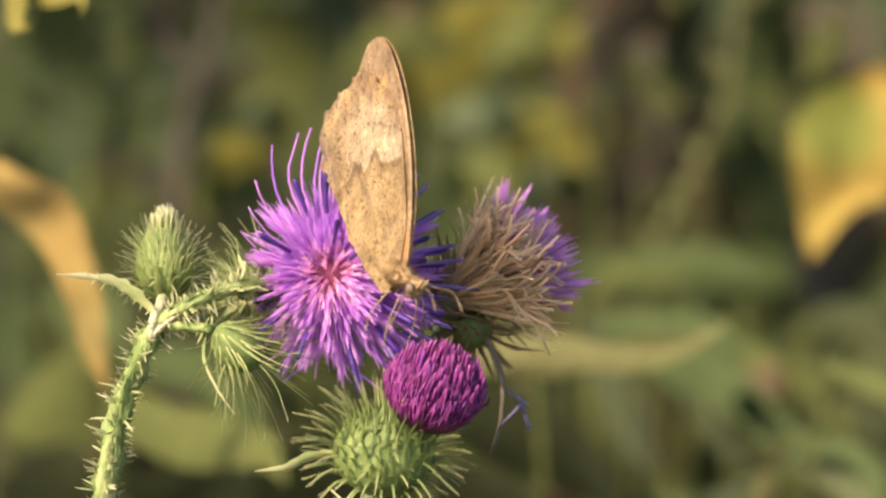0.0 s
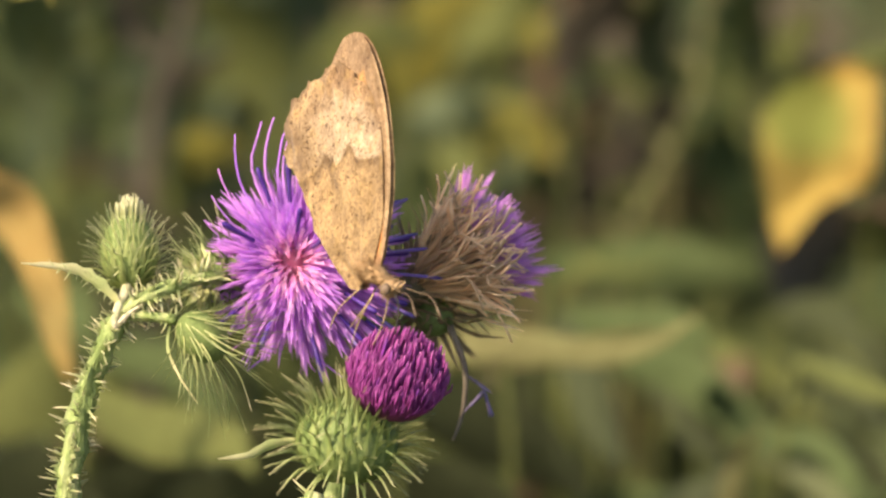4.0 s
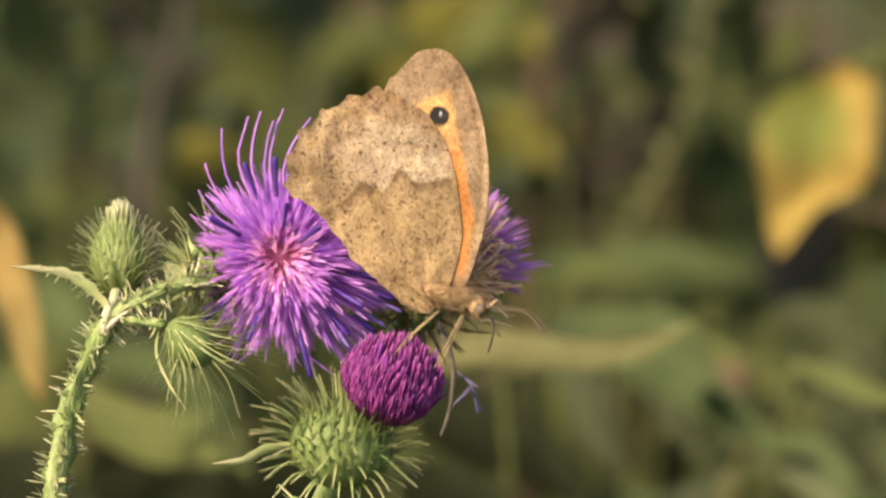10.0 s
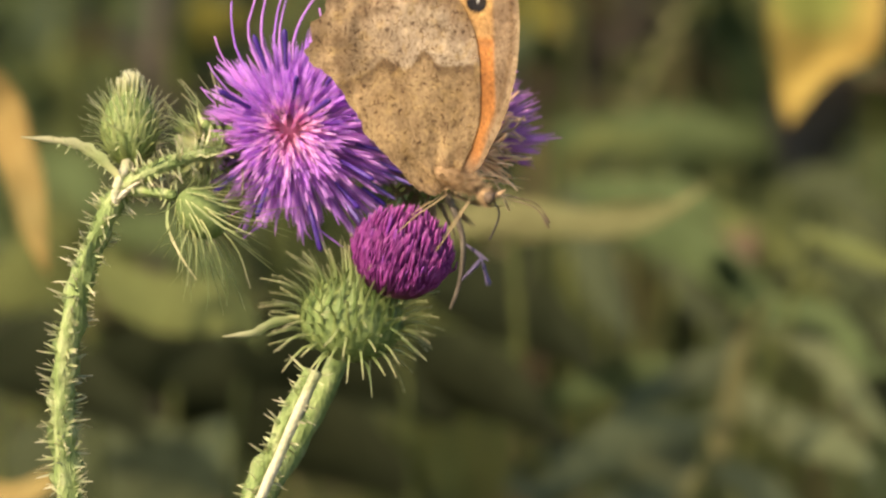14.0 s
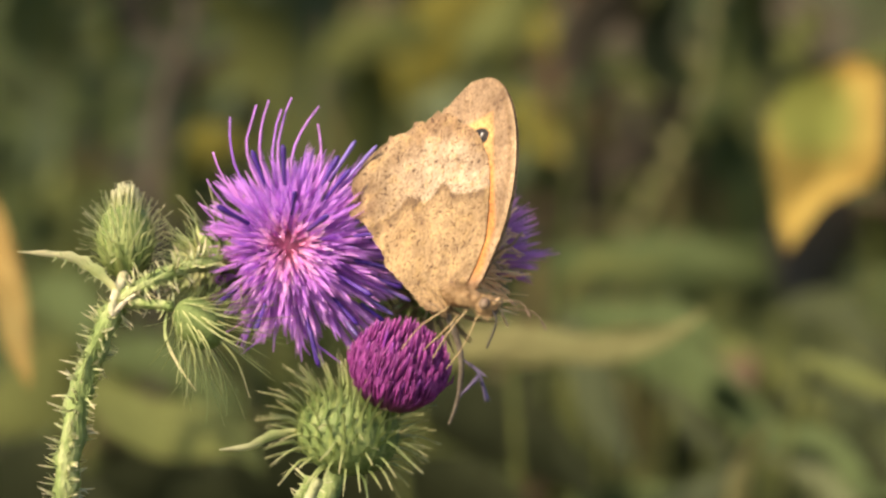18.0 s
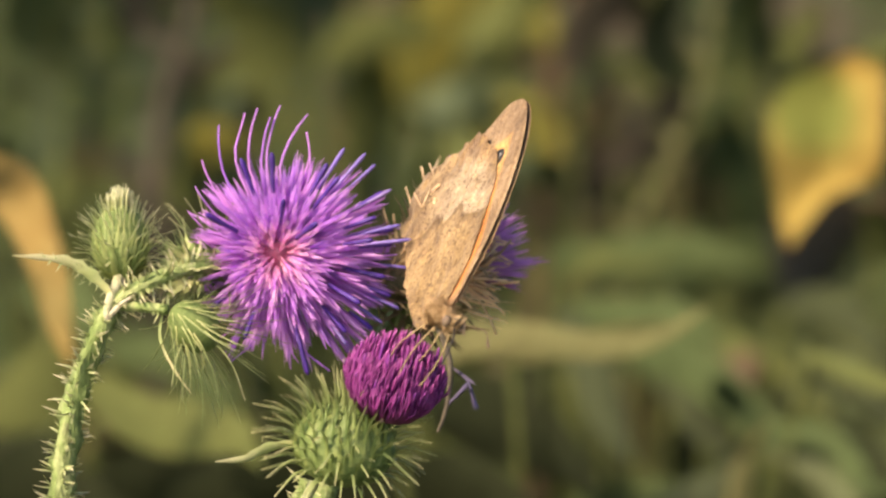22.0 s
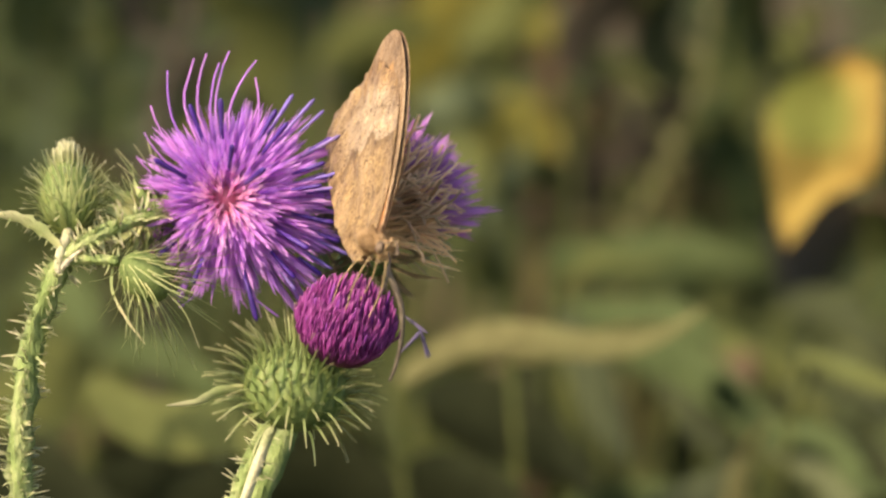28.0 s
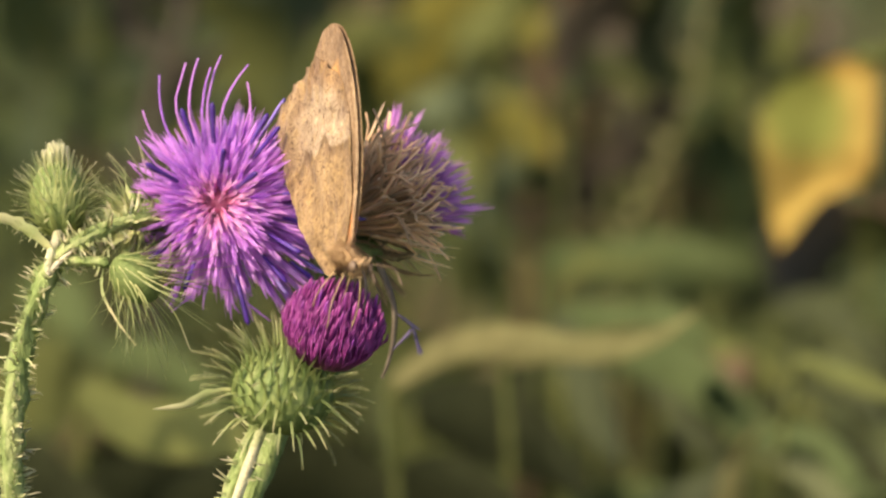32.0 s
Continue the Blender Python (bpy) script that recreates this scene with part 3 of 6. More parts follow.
def involucre(parent, frame3, centre, radius, tall, rows, meshes, rng, start=-0.75, stop=0.8, splay=0.0, name="bract", gap=0.00165, hug=0.62):
    """Rings of spiny bracts over a globe whose axis is z of frame3; centre in the parent's space."""
    for j in range(rows):
        s = j / (rows - 1)
        lat = start + (stop - start) * s
        ring = radius * math.sqrt(max(0.05, 1 - lat * lat))
        n = max(7, int(2 * math.pi * ring / gap))
        for k in range(n):
            a = 2 * math.pi * (k + 0.5 * (j % 2)) / n + rng.uniform(-0.12, 0.12)
            out = Vector((math.cos(a), math.sin(a), 0))
            p = out * ring + Vector((0, 0, lat * tall))
            rise = 0.55 + 0.9 * s - splay * (1 - s) + rng.uniform(-0.12, 0.12)
            d = (out * (hug + (0.62 - hug) * (1 - s) ** 2) + Vector((0, 0, rise))).normalized()
            # y of the bract must point inwards, so that its bow opens outwards
            z = d
            y = (-out - z * (-out).dot(z)).normalized()
            x = y.cross(z)
            turn = Matrix((x, y, z)).transposed()
            mat = frame3 @ turn
            part(name, rng.choice(meshes), parent, Matrix.Translation(centre + frame3 @ p) @ mat.to_4x4() @ Matrix.Scale(rng.uniform(0.85, 1.15), 4))


def spines_on(parent, path, radii, step, rng, meshes, name="spine", wing=4, twist=2.0):
    """Spines in rows along a stem's winged edges."""
    run, total = 0.0, 0.0
    for a, b in zip(range(len(path) - 1), range(1, len(path))):
        seg = path[b] - path[a]
        d = seg.normalized()
        fr = frame_of(d)
        q = 0.0
        while q < seg.length:
            k = rng.randrange(wing)
            ang = 2 * math.pi * k / wing + twist * math.sin((total + q) * 90) + rng.uniform(-0.35, 0.35)
            out = fr @ Vector((math.cos(ang), math.sin(ang), 0))
            r = radii[a] * (1 - q / seg.length) + radii[b] * q / seg.length
            dd = (out + d * rng.uniform(-0.25, 0.55) + Vector((rng.uniform(-.2, .2), rng.uniform(-.2, .2), rng.uniform(-.2, .2)))).normalized()
            part(name, rng.choice(meshes), parent, placed(path[a] + d * q + out * r * 0.85 - ORIGIN[parent.name], dd, rng.uniform(0, 6.28), rng.uniform(0.6, 1.25)))
            q += step * rng.uniform(0.6, 1.4)
        total += seg.length


ORIGIN = {}


def stem_mesh(name, path, radii, mat, origin, fins=0.5, sides=12):
    """A ridged, winged stem."""
    verts, faces = [], []
    n = len(path)
    for i, q in enumerate(path):
        d = (path[min(i + 1, n - 1)] - path[max(i - 1, 0)]).normalized()
        fr = frame_of(d, (0.3, 1, 0.2))
        for k in range(sides):
            a = 2 * math.pi * k / sides
            ridge = fins * (0.5 + 0.5 * math.cos(4 * a)) * (0.6 + 0.9 * noise.noise(Vector((q.x * 600, q.z * 600, a * 2))))
            verts.append(q - origin + fr @ Vector((math.cos(a), math.sin(a), 0)) * radii[i] * (0.85 + ridge))
    for i in range(n - 1):
        for k in range(sides):
            a, b = i * sides + k, i * sides + (k + 1) % sides
            faces.append((a, b, b + sides, a + sides))
    faces += [tuple(range(sides - 1, -1, -1)), tuple((n - 1) * sides + k for k in range(sides))]
    return mesh(name, verts, faces, mat)


ROOT = mm(-12, 0, -652)
thistle = tagged(new("thistle"), "flowering spiny thistle with violet heads, green buds and a withered head", "thistle")
thistle.matrix_basis = VIEW @ Matrix.Translation(ROOT)
ORIGIN[thistle.name] = ROOT


def limb(name, points, r0, r1, mat, owner, label="", fins=0.5, steps=7, spiny=0.0, rng=None, spikes=None):
    """A stem as a part of owner, with spines under it."""
    path = smooth_path([mm(*q) for q in points], steps)
    n = len(path)
    radii = [(r0 + (r1 - r0) * i / (n - 1)) * 0.001 for i in range(n)]
    o = ORIGIN[owner.name]
    ob = part(name, stem_mesh(name, path, radii, mat, path[0], fins), owner, Matrix.Translation(path[0] - o), label)
    ORIGIN[ob.name] = path[0]
    if spiny:
        spines_on(ob, path, radii, spiny, rng, spikes)
    return ob


def leaf_mesh(name, points, width, mat, lobes=0.0, across=(0, -1, 0.3), seed=0, teeth=9):
    """A small spiny leaf with a jagged edge."""
    path = smooth_path([mm(*q) for q in points], 8)
    n = len(path)
    rng = random.Random(seed)
    wid = []
    for i in range(n):
        s = i / (n - 1)
        w = width * 0.001 * (math.sin(math.pi * min(1, s * 0.95 + 0.05)) ** 0.7) * (1 - 0.45 * s)
        wid.append(max(0.00006, w * (1 + lobes * math.sin(s * teeth * 6.28))))
    v, f = strip([q - path[0] for q in path], wid, across, 0.25, thick=0.00012)
    return mesh(name, v, f, mat), path[0]


def build_thistle():
    rng = random.Random(5)
    spikes = [bract_mesh("spine", 0.0016 * k, 0.00030, c, SPINE, 0.0, 3) for k, c in ((1, 0.2), (1.35, -0.2), (0.75, 0.4))]
    # main stem: rises from the ground, bows over to the right into the open head
    limb("lower_stem", [(-12, 0, -652), (-16, 0, -400), (-26, 0, -200), (-34, 0, -90), (-37, 0, -44)], 3.2, 1.2, STEM, thistle, "", 0.3, 8)
    limb("stem", [(-37, 0, -44), (-37.8, 0, -36), (-38.2, 0, -29.4), (-37.6, 0, -22.6), (-35.7, 0, -15.1), (-33.5, 0, -10.0), (-32.4, 0.5, -8.0)], 1.12, 0.85, STEM, thistle,
         "green stem with spiny wings", 0.85, 26, 0.00009, rng, spikes)
    limb("branch", [(-32.6, -0.2, -8.0), (-29, -0.6, -5.7), (-25, 0.4, -4.3), (-22.4, 2.6, -3.8), (-20.0, 6.0, -2.6)], 0.66, 0.62, STEM, thistle, "", 0.5, 12, 0.00008, rng, spikes)
    limb("bud_stalk", [(-32.8, -1.1, -8.7), (-32.6, -0.9, -7.4), (-32.0, 0.6, -6.0), (-31.6, 2.8, -4.8)], 0.42, 0.7, PALE_STEM, thistle, "pale stalk below the bud", 0.1)
    limb("side_stalk", [(-32.2, -0.2, -7.6), (-29, -1, -7.9), (-26.5, -1.5, -8.2)], 0.6, 0.55, STEM, thistle, "", 0.25, 5, 0.0005, rng, spikes)
    limb("fork", [(-32.9, -0.9, -8.9), (-31.3, -1.15, -7.55), (-29.6, -1.0, -6.4)], 0.42, 0.15, PITH, thistle, "pale fork of the stem", 0.1)
    limb("low_branch", [(-35, 0, -80), (-25.5, 0, -56), (-20.8, -0.2, -44), (-18.0, -0.6, -37.4), (-15.4, -1.6, -31.6), (-12.7, -3, -26)], 1.35, 0.75, STEM, thistle, "green stem with spiny wings", 0.7, 22, 0.00014, rng, spikes)
    limb("ridge", [(-27.5, -1.6, -60), (-20.0, -2.0, -43.4), (-17.0, -2.4, -36.8), (-14.4, -3.0, -30.8), (-12.2, -4.0, -26)], 0.55, 0.6, PALE_STEM, thistle, "pale smooth ridge of the stem", 0.15, 8)
    lf, o = leaf_mesh("leaf", [(-32.4, -0.5, -6.4), (-34.8, -1, -4.2), (-37.2, -1.3, -3.0), (-42.2, -1.6, -2.3)], 1.6, PALE_B, 0.2, (0.5, -0.5, 0.8), 3, 5)
    lf = part("leaf", lf, thistle, Matrix.Translation(o - ROOT), "narrow spiny leaf")
    rib = smooth_path([mm(-32.4, -0.5, -6.4), mm(-34.8, -1, -4.2), mm(-37.2, -1.3, -3.0), mm(-42.2, -1.6, -2.3)], 8)
    for i in range(2, 20):
        side = 1 if i % 2 else -1
        part("spine", rng.choice(spikes), lf, placed(rib[i] + mm(0, 0, side * 0.35 * (1 - i / 24)) - o, (-0.6, -0.3, side), rng.uniform(0, 6.28), rng.uniform(0.4, 0.75)))
    lf, o = leaf_mesh("leaf", [(-27, -0.5, -8.0), (-27.4, -1, -11), (-26.2, -1.3, -14), (-24.4, -1.5, -16.8)], 0.35, BRACT, 0.2, (1, -0.3, 0), 4, 6)
    part("leaf", lf, thistle, Matrix.Translation(o - ROOT))

    # closed bud
    c = mm(-31.4, 3.6, -1.2)
    ax = frame_of((0.02, -0.12, 1), (0, 1, 0))
    v, f = blob(0.0028, 0.0028, 0.0039)
    bud = part("bud", mesh("bud", [ax @ Vector(q) for q in v], f, FUZZ), thistle, Matrix.Translation(c - ROOT), "closed green bud set with spiny bracts")
    ms = [hooked_mesh("bract", 0.0014 * k, 0.0023 * k, 0.00062, cc, BUD_B, -0.3) for k, cc in ((1, 0.66), (1.12, 0.82), (0.9, 0.55), (1.05, 0.95))]
    globe(bud, ax, Vector((0, 0, -0.0003)), 0.0029, 0.0038, 12, ms, rng, 0.00104, -0.97, 0.66)
    crown = bract_mesh("bract", 0.0034, 0.0006, 0.05, BUD_B, 0.0, 6, 0.5)
    tip = stick_mesh("bud_floret", 0.0036, 0.00020, CREAM_T, 1.0)
    for i in range(46):
        r, a = 0.0015 * math.sqrt((i + 0.5) / 46), i * 2.4
        out = Vector((math.cos(a), math.sin(a), 0))
        ob = tip if i < 34 else crown
        part("bud_floret" if i < 34 else "bract", ob, bud, placed(ax @ (out * r + Vector((0, 0, 0.0027 - 0.0004 * (i / 46)))), ax @ (out * 0.10 * i / 46 + Vector((0, 0, 1))), rng.uniform(0, 6.28), rng.uniform(0.76, 0.90) - 0.20 * i / 46))

    # side bud that nods to the lower right
    c = mm(-23.9, -2, -10.0)
    ax = frame_of((0.68, -0.25, -0.66), (0, 1, 0))
    v, f = blob(0.0024, 0.0024, 0.0030)
    nod = part("nodding_bud", mesh("nodding_bud", [ax @ Vector(q) for q in v], f, FUZZ), thistle, Matrix.Translation(c - ROOT), "nodding bud with long pale spiny bracts")
    ms = [bract_mesh("bract", 0.0074 * k, w, cc, mt, 0.0) for k, cc, w, mt in ((1, 0.06, 0.00019, NOD_B), (1.12, 0.24, 0.00017, NOD_B), (0.8, 0.36, 0.00021, NOD_B), (0.95, 0.5, 0.00019, NOD_B))]
    involucre(nod, ax, Vector((0, 0, 0)), 0.0024, 0.0030, 9, ms, rng, -0.97, 0.75, 0.1, gap=0.0013)
    for x, z, w in ((-2.4, -6.0, 0.0002), (-1.4, -7.4, 0.00016), (5.0, -7.6, 0.00016)):
        path = smooth_path([mm(0, -0.6, 0.4), mm(x * 0.7, -1.2, z * 0.45), mm(x, -1.4, z)], 6)
        v, f = strip(path, [w * (1.15 - i / len(path)) for i in range(len(path))], (1, -0.4, 0.2), 0.2, thick=0.00006)
        part("bract", mesh("bract", v, f, NOD_B), nod)

    # the open head: its green involucre is seen from behind its left side
    hc = mm(-22.4, 6.6, -2.6)
    axis = Vector((0.40, -0.90, 0.06)).normalized()
    ax = frame_of(axis, (0, 0, 1))
    gx = frame_of((0.62, -0.72, 0.25), (0, 0, 1))
    v, f = blob(0.0026, 0.0026, 0.0040)
    head = part("flower_head", mesh("flower_head", [gx @ Vector(q) for q in v], f, FUZZ), thistle, Matrix.Translation(hc - ROOT), "open violet flower head")
    ORIGIN[head.name] = hc
    ms = [bract_mesh("bract", 0.0042 * k, 0.00085, cc, BRACT, 0.02, 8, 0.42) for k, cc in ((1, 0.4), (1.25, 0.6), (0.9, 0.3))]
    involucre(head, gx, Vector((0.0006, 0.0006, -0.0006)), 0.0026, 0.0036, 7, ms, rng, -0.88, 0.55, 0.35, gap=0.0015)
    star = [bract_mesh("bract", 0.0046 * q, 0.00080, cc, PALE_B, 0.0, 7, 0.45) for q, cc in ((1, 0.15), (1.15, -0.15), (0.85, 0.25))]
    for i in range(44):
        a = radians(rng.uniform(100, 290))
        d = Vector((math.cos(a), rng.uniform(-0.45, 0.35), math.sin(a)))
        part("bract", rng.choice(star), head, placed(mm(-1.0, -2.2, -0.9) + d.normalized() * 0.0012, d, rng.uniform(0, 6.28), rng.uniform(0.7, 1.05)))
    core = mm(7.4, -1.6, 0.8)
    v, f = blob(0.0017, 0.0014, 0.0017, 12, 16, 0.15)
    part("receptacle", mesh("receptacle", v, f, PINK), head, Matrix.Translation(core + mm(0, -0.9, 0)), "pink heart of the flower")

    def reach(a):
        return 0.001 * (11.0 + 1.9 * math.cos(a) - 0.7 * math.sin(a) + 0.5 * math.cos(2 * a + 0.6))

    def ray(u, a):
        """Foot, direction and length of a floret; u: 0 in the throat, 1 at the rim; a: its angle about the throat."""
        e = 1.20 * (1 - u) ** 0.9 - 0.25 * u * u
        d = Vector((math.cos(a) * math.cos(e), -math.sin(e), math.sin(a) * math.cos(e)))
        foot = core + Vector((math.cos(a) * 0.0012, -0.0012 * (1 - u), math.sin(a) * 0.0012)) * (0.5 + 0.7 * u)
        return foot, d, (reach(a) * (0.24 + 0.76 * u) - 0.0009) / math.cos(e)

    fl = [floret_mesh("floret", 0.0110 * k, 5, sp, i, FLORET, b, 0.90) for i, (k, sp, b) in enumerate(((1, 0.06, 0.3), (1.04, 0.10, -0.3), (0.96, 0.08, 0.2), (1.0, 0.13, 0), (1.04, 0.05, 0.5)))]
    inner = [floret_mesh("floret", 0.0110 * q, 5, 0.09, 90 + i, HEART, bb, 0.9) for i, (q, bb) in enumerate(((1, 0.3), (1.06, -0.3), (0.94, 0)))]
    for i in range(276):
        u = min(1.0, max(0.0, ((i + 0.5) / 276) ** 0.95 + rng.uniform(-0.05, 0.05)))
        p, d, ln = ray(u, i * 2.399963 + rng.uniform(-0.12, 0.12))
        d = (d + Vector((rng.uniform(-1, 1), rng.uniform(-1, 1), rng.uniform(-1, 1))) * 0.05).normalized()
        part("floret", rng.choice(inner if u < 0.20 else fl), head, placed(p, d, rng.uniform(0, 6.28), ln / 0.0110 * rng.uniform(0.80, 1.12)))
    for i, (th, d) in enumerate(dome(30, 0.80, 0.10, rng)):
        e = Vector((d.x, -d.z, d.y))
        part("floret", rng.choice(inner), head, placed(core + mm(e.x * 0.8, -0.8, e.z * 0.8), e, rng.uniform(0, 6.28), rng.uniform(0.28, 0.40) + 0.12 * th))
    v, f = [], []
    for i in range(760):
        p, e, ln = ray(rng.random() ** 0.75, rng.uniform(0, 6.2832))
        e = (e + Vector((rng.uniform(-1, 1), rng.uniform(-1, 1), rng.uniform(-1, 1))) * 0.09).normalized()
        ln *= rng.uniform(0.72, 1.02)
        side = Vector((rng.uniform(-1, 1), rng.uniform(-1, 1), rng.uniform(-1, 1)))
        bend = side * 0.0006
        strip([p, p + e * ln * 0.45, p + e * ln * 0.8 + bend * 0.4, p + e * ln + bend], [0.00014, 0.00034, 0.00044, 0.00006], side.cross(e), 0.25, v, f)
    tagged(part("floret_mass", mesh("floret_mass", v, f, LILAC), head, None, "dense lilac floret lobes"), kind="stuff")
    an = [stick_mesh("anther", 0.0038 * k, 0.00029, ANTHER, 1.0) for k in (1, 1.25, 0.8)]
    for u, a in ((0.25, 80), (0.10, 35), (0.62, 50), (0.75, 92), (0.8, 60), (0.72, 20), (0.8, 5), (0.7, -12), (0.9, 30), (0.55, -30), (0.75, -48), (0.85, -20), (0.55, 150),
                 (0.8, -75), (0.7, -110), (0.9, 12), (0.6, 8), (0.9, -38), (0.75, 110), (0.85, -140)):
        p, d, ln = ray(u, radians(a))
        part("anther", rng.choice(an), head, placed(p + d * ln * rng.uniform(0.60, 0.72) + Vector((0, -0.0013, 0)), d, 0, rng.uniform(0.8, 1.2)))
    blue = [stick_mesh("anther", 0.0058 * q, 0.00024, BLUE, 0.9) for q in (1, 1.15, 0.85)]
    for a in (-52, -33, -24, -6, 6, 13, 29, 42, 48, 57):
        d = Vector((math.cos(radians(a)), rng.uniform(-0.35, 0.05), math.sin(radians(a)))).normalized()
        part("anther", rng.choice(blue), head, placed(core + d * (reach(radians(a)) - rng.uniform(0.0038, 0.0056) + (0.0020 if a > 25 else 0)), d, 0, rng.uniform(0.8, 1.05)), "blue-violet anther")
    cu = [curled_mesh("curled_style", 0.0150, h, i, FLORET, 0.00018) for i, h in enumerate((0.62, 0.8, 0.5))]
    for a, hook, ln in ((-58, 0, 10.9), (-46, 0, 12.4), (-34, 0, 14.6), (-25, 0, 14.9), (-17, 0, 15.2), (-10, 0, 14.2), (-6, 0, 15.4), (3, 0, 14.8), (24, 3.0, 13.0), (-74, 0, 10.2), (178, 3.1, 11.6), (190, 0, 12.2),
                        (168, 3.1, 13.4), (205, 0, 11.0), (214, 0.4, 10.4)):
        d = Vector((math.sin(radians(a)), -0.10, math.cos(radians(a))))
        part("curled_style", rng.choice(cu), head, placed(core, d, hook + rng.uniform(-0.25, 0.25), ln / 15.0, (0, 1, 0)))

    # the low head: a young magenta dome on a globe of hooked bracts
    lc = mm(-8.3, -3.0, -22.4)
    axis = Vector((0.22, -0.42, 0.88)).normalized()
    gx = frame_of((0.14, -0.22, 0.96), (0, 1, 0))
    ax = frame_of(axis, (0, 1, 0))
    v, f = blob(0.0051, 0.0051, 0.0040)
    low = part("low_flower_head", mesh("low_flower_head", [gx @ Vector(q) + mm(-0.5, 0, 1.4) for q in v], f, FUZZ), thistle, Matrix.Translation(lc - ROOT), "half-open magenta flower head on a globe of green bracts")
    ORIGIN[low.name] = lc
    ms = [hooked_mesh("bract", 0.0013 * k, 0.0044 * k, 0.00098, cc, BRACT, w) for k, cc, w in ((1, 1.05, 0.5), (1.1, 1.25, 0.7), (0.92, 0.9, 0.3), (1.05, 1.35, 0.2))]
    globe(low, gx, mm(-0.5, 0, 1.4), 0.0052, 0.0041, 11, ms, rng, 0.00142, -0.96, 0.80)
    foot, mid = mm(3.8, -1.4, 5.2), mm(4.75, -3.0, 8.6)

    def young(th, ph):
        """Foot and tip of a young floret that curves in over the dome."""
        r = Vector((math.cos(ph), math.sin(ph), 0))
        tip = mid + ax @ (r * (0.0052 * math.sin(th)) + Vector((0, 0, 0.0047 * math.cos(th))))
        return foot + ax @ (r * 0.0030 * math.sin(min(th, 1.57))), tip, ax @ r

    yo = []
    for k, (r, bow, bb) in enumerate(((0.00012, 0.07, 1.2), (0.00011, 0.10, 1.6), (0.00012, 0.05, 1.1), (0.00010, 0.09, 1.7))):
        pts = [(0, -0.0075 * bow * math.sin(math.pi * q), 0.0075 * q) for q in (0, 0.25, 0.5, 0.7, 0.85, 0.95, 1.0)]
        yo.append(mesh("young_floret", *tube(pts, [r * q for q in (0.7, 0.8, 0.9, 1.0, bb, bb * 0.9, 0.3)], 5), YOUNG))
    for i in range(298):
        th, ph = math.acos(1 - 0.92 * (i + 0.5) / 298), i * 2.399963
        p, tip, out = young(th + rng.uniform(-0.05, 0.05), ph + rng.uniform(-0.08, 0.08))
        z = (tip - p).normalized()
        y = -(out - z * out.dot(z)).normalized()
        turn = Matrix((y.cross(z), y, z)).transposed().to_4x4()
        part("young_floret", rng.choice(yo), low, Matrix.Translation(p) @ turn @ Matrix.Rotation(rng.uniform(-0.5, 0.5), 4, "Z") @ Matrix.Scale((tip - p).length / 0.0075 * rng.uniform(0.76, 1.06), 4))
    v, f = [], []
    for i in range(1300):
        th, ph = math.acos(1 - 0.95 * rng.random()), rng.uniform(0, 6.2832)
        p, tip, out = young(th, ph)
        e = (tip - p) * rng.uniform(0.70, 0.99)
        sway = Vector((rng.uniform(-1, 1), rng.uniform(-1, 1), rng.uniform(-1, 1))) * 0.0004
        tube([p, p + e * 0.5 + out * 0.0006, p + e * 0.82 + out * 0.0004 + sway, p + e + sway], [0.00010, 0.00011, 0.00013, 0.00005], 4, 0, v, f)
    tagged(part("floret_mass", mesh("floret_mass", v, f, YOUNG_DEEP), low, None, "dense magenta florets"), kind="stuff")
    lf, o = leaf_mesh("leaf", [(-13.8, -3.4, -20.6), (-16.5, -4, -21.2), (-18.6, -4.3, -22.2), (-21.8, -4.5, -22.5)], 1.3, PALE_B, 0.1, (0, -0.5, 1), 3, 4)
    part("leaf", lf, low, Matrix.Translation(o - lc), "pale pointed leaf")

    # the withered head and the fading violet head behind it, on one branch
    wc = mm(-3.4, 8.5, -4.3)
    limb("back_branch", [(-34, 1, -75), (-20.6, 5, -44), (-13.0, 8, -31), (-9, 9, -22), (-6.9, 9, -13), (-5.6, 8.5, -5.2)], 1.4, 0.8, STEM, thistle, "", 0.4, 7)
    axis = Vector((0.92, -0.16, 0.48)).normalized()
    ax = frame_of(axis, (0, 1, 0))
    v, f = blob(0.0026, 0.0026, 0.0032)
    dry = part("withered_head", mesh("withered_head", [ax @ Vector(q) for q in v], f, DRY_FUZZ), thistle, Matrix.Translation(wc - ROOT), "withered brown flower head")
    ORIGIN[dry.name] = wc
    ms = [bract_mesh("bract", 0.0044 * k, 0.0006, cc, DRY_STRAW, 0.1) for k, cc in ((1, 0.3), (1.2, 0.4))]
    involucre(dry, ax, Vector((0, 0, -0.0004)), 0.0027, 0.0032, 4, ms, rng, -0.85, 0.4, 0.0)
    br = [floret_mesh("withered_floret", 0.0108 * k, 3, 0.06, 20 + i, BROWN_F, b, 0.42) for i, (k, b) in enumerate(((1, 0.6), (1.1, -0.5)))]
    br += [curled_mesh("withered_floret", 0.0112 * k, h, 30 + i, BROWN_F, 1.4 * r) for i, (h, k, r) in enumerate(((0.9, 1, 0.00018), (-0.6, 1.05, 0.00015), (0.5, 0.92, 0.00020), (1.4, 1.0, 0.00013), (0.2, 0.8, 0.00022), (0.7, 1.1, 0.00014)))]
    for th, d in dome(290, 0.61, 0.09, rng):
        part("withered_floret", rng.choice(br), dry, placed(ax @ (Vector((d.x, d.y, 0.3)) * 0.0020), ax @ d, rng.uniform(0, 6.28), rng.uniform(0.70, 1.10)))
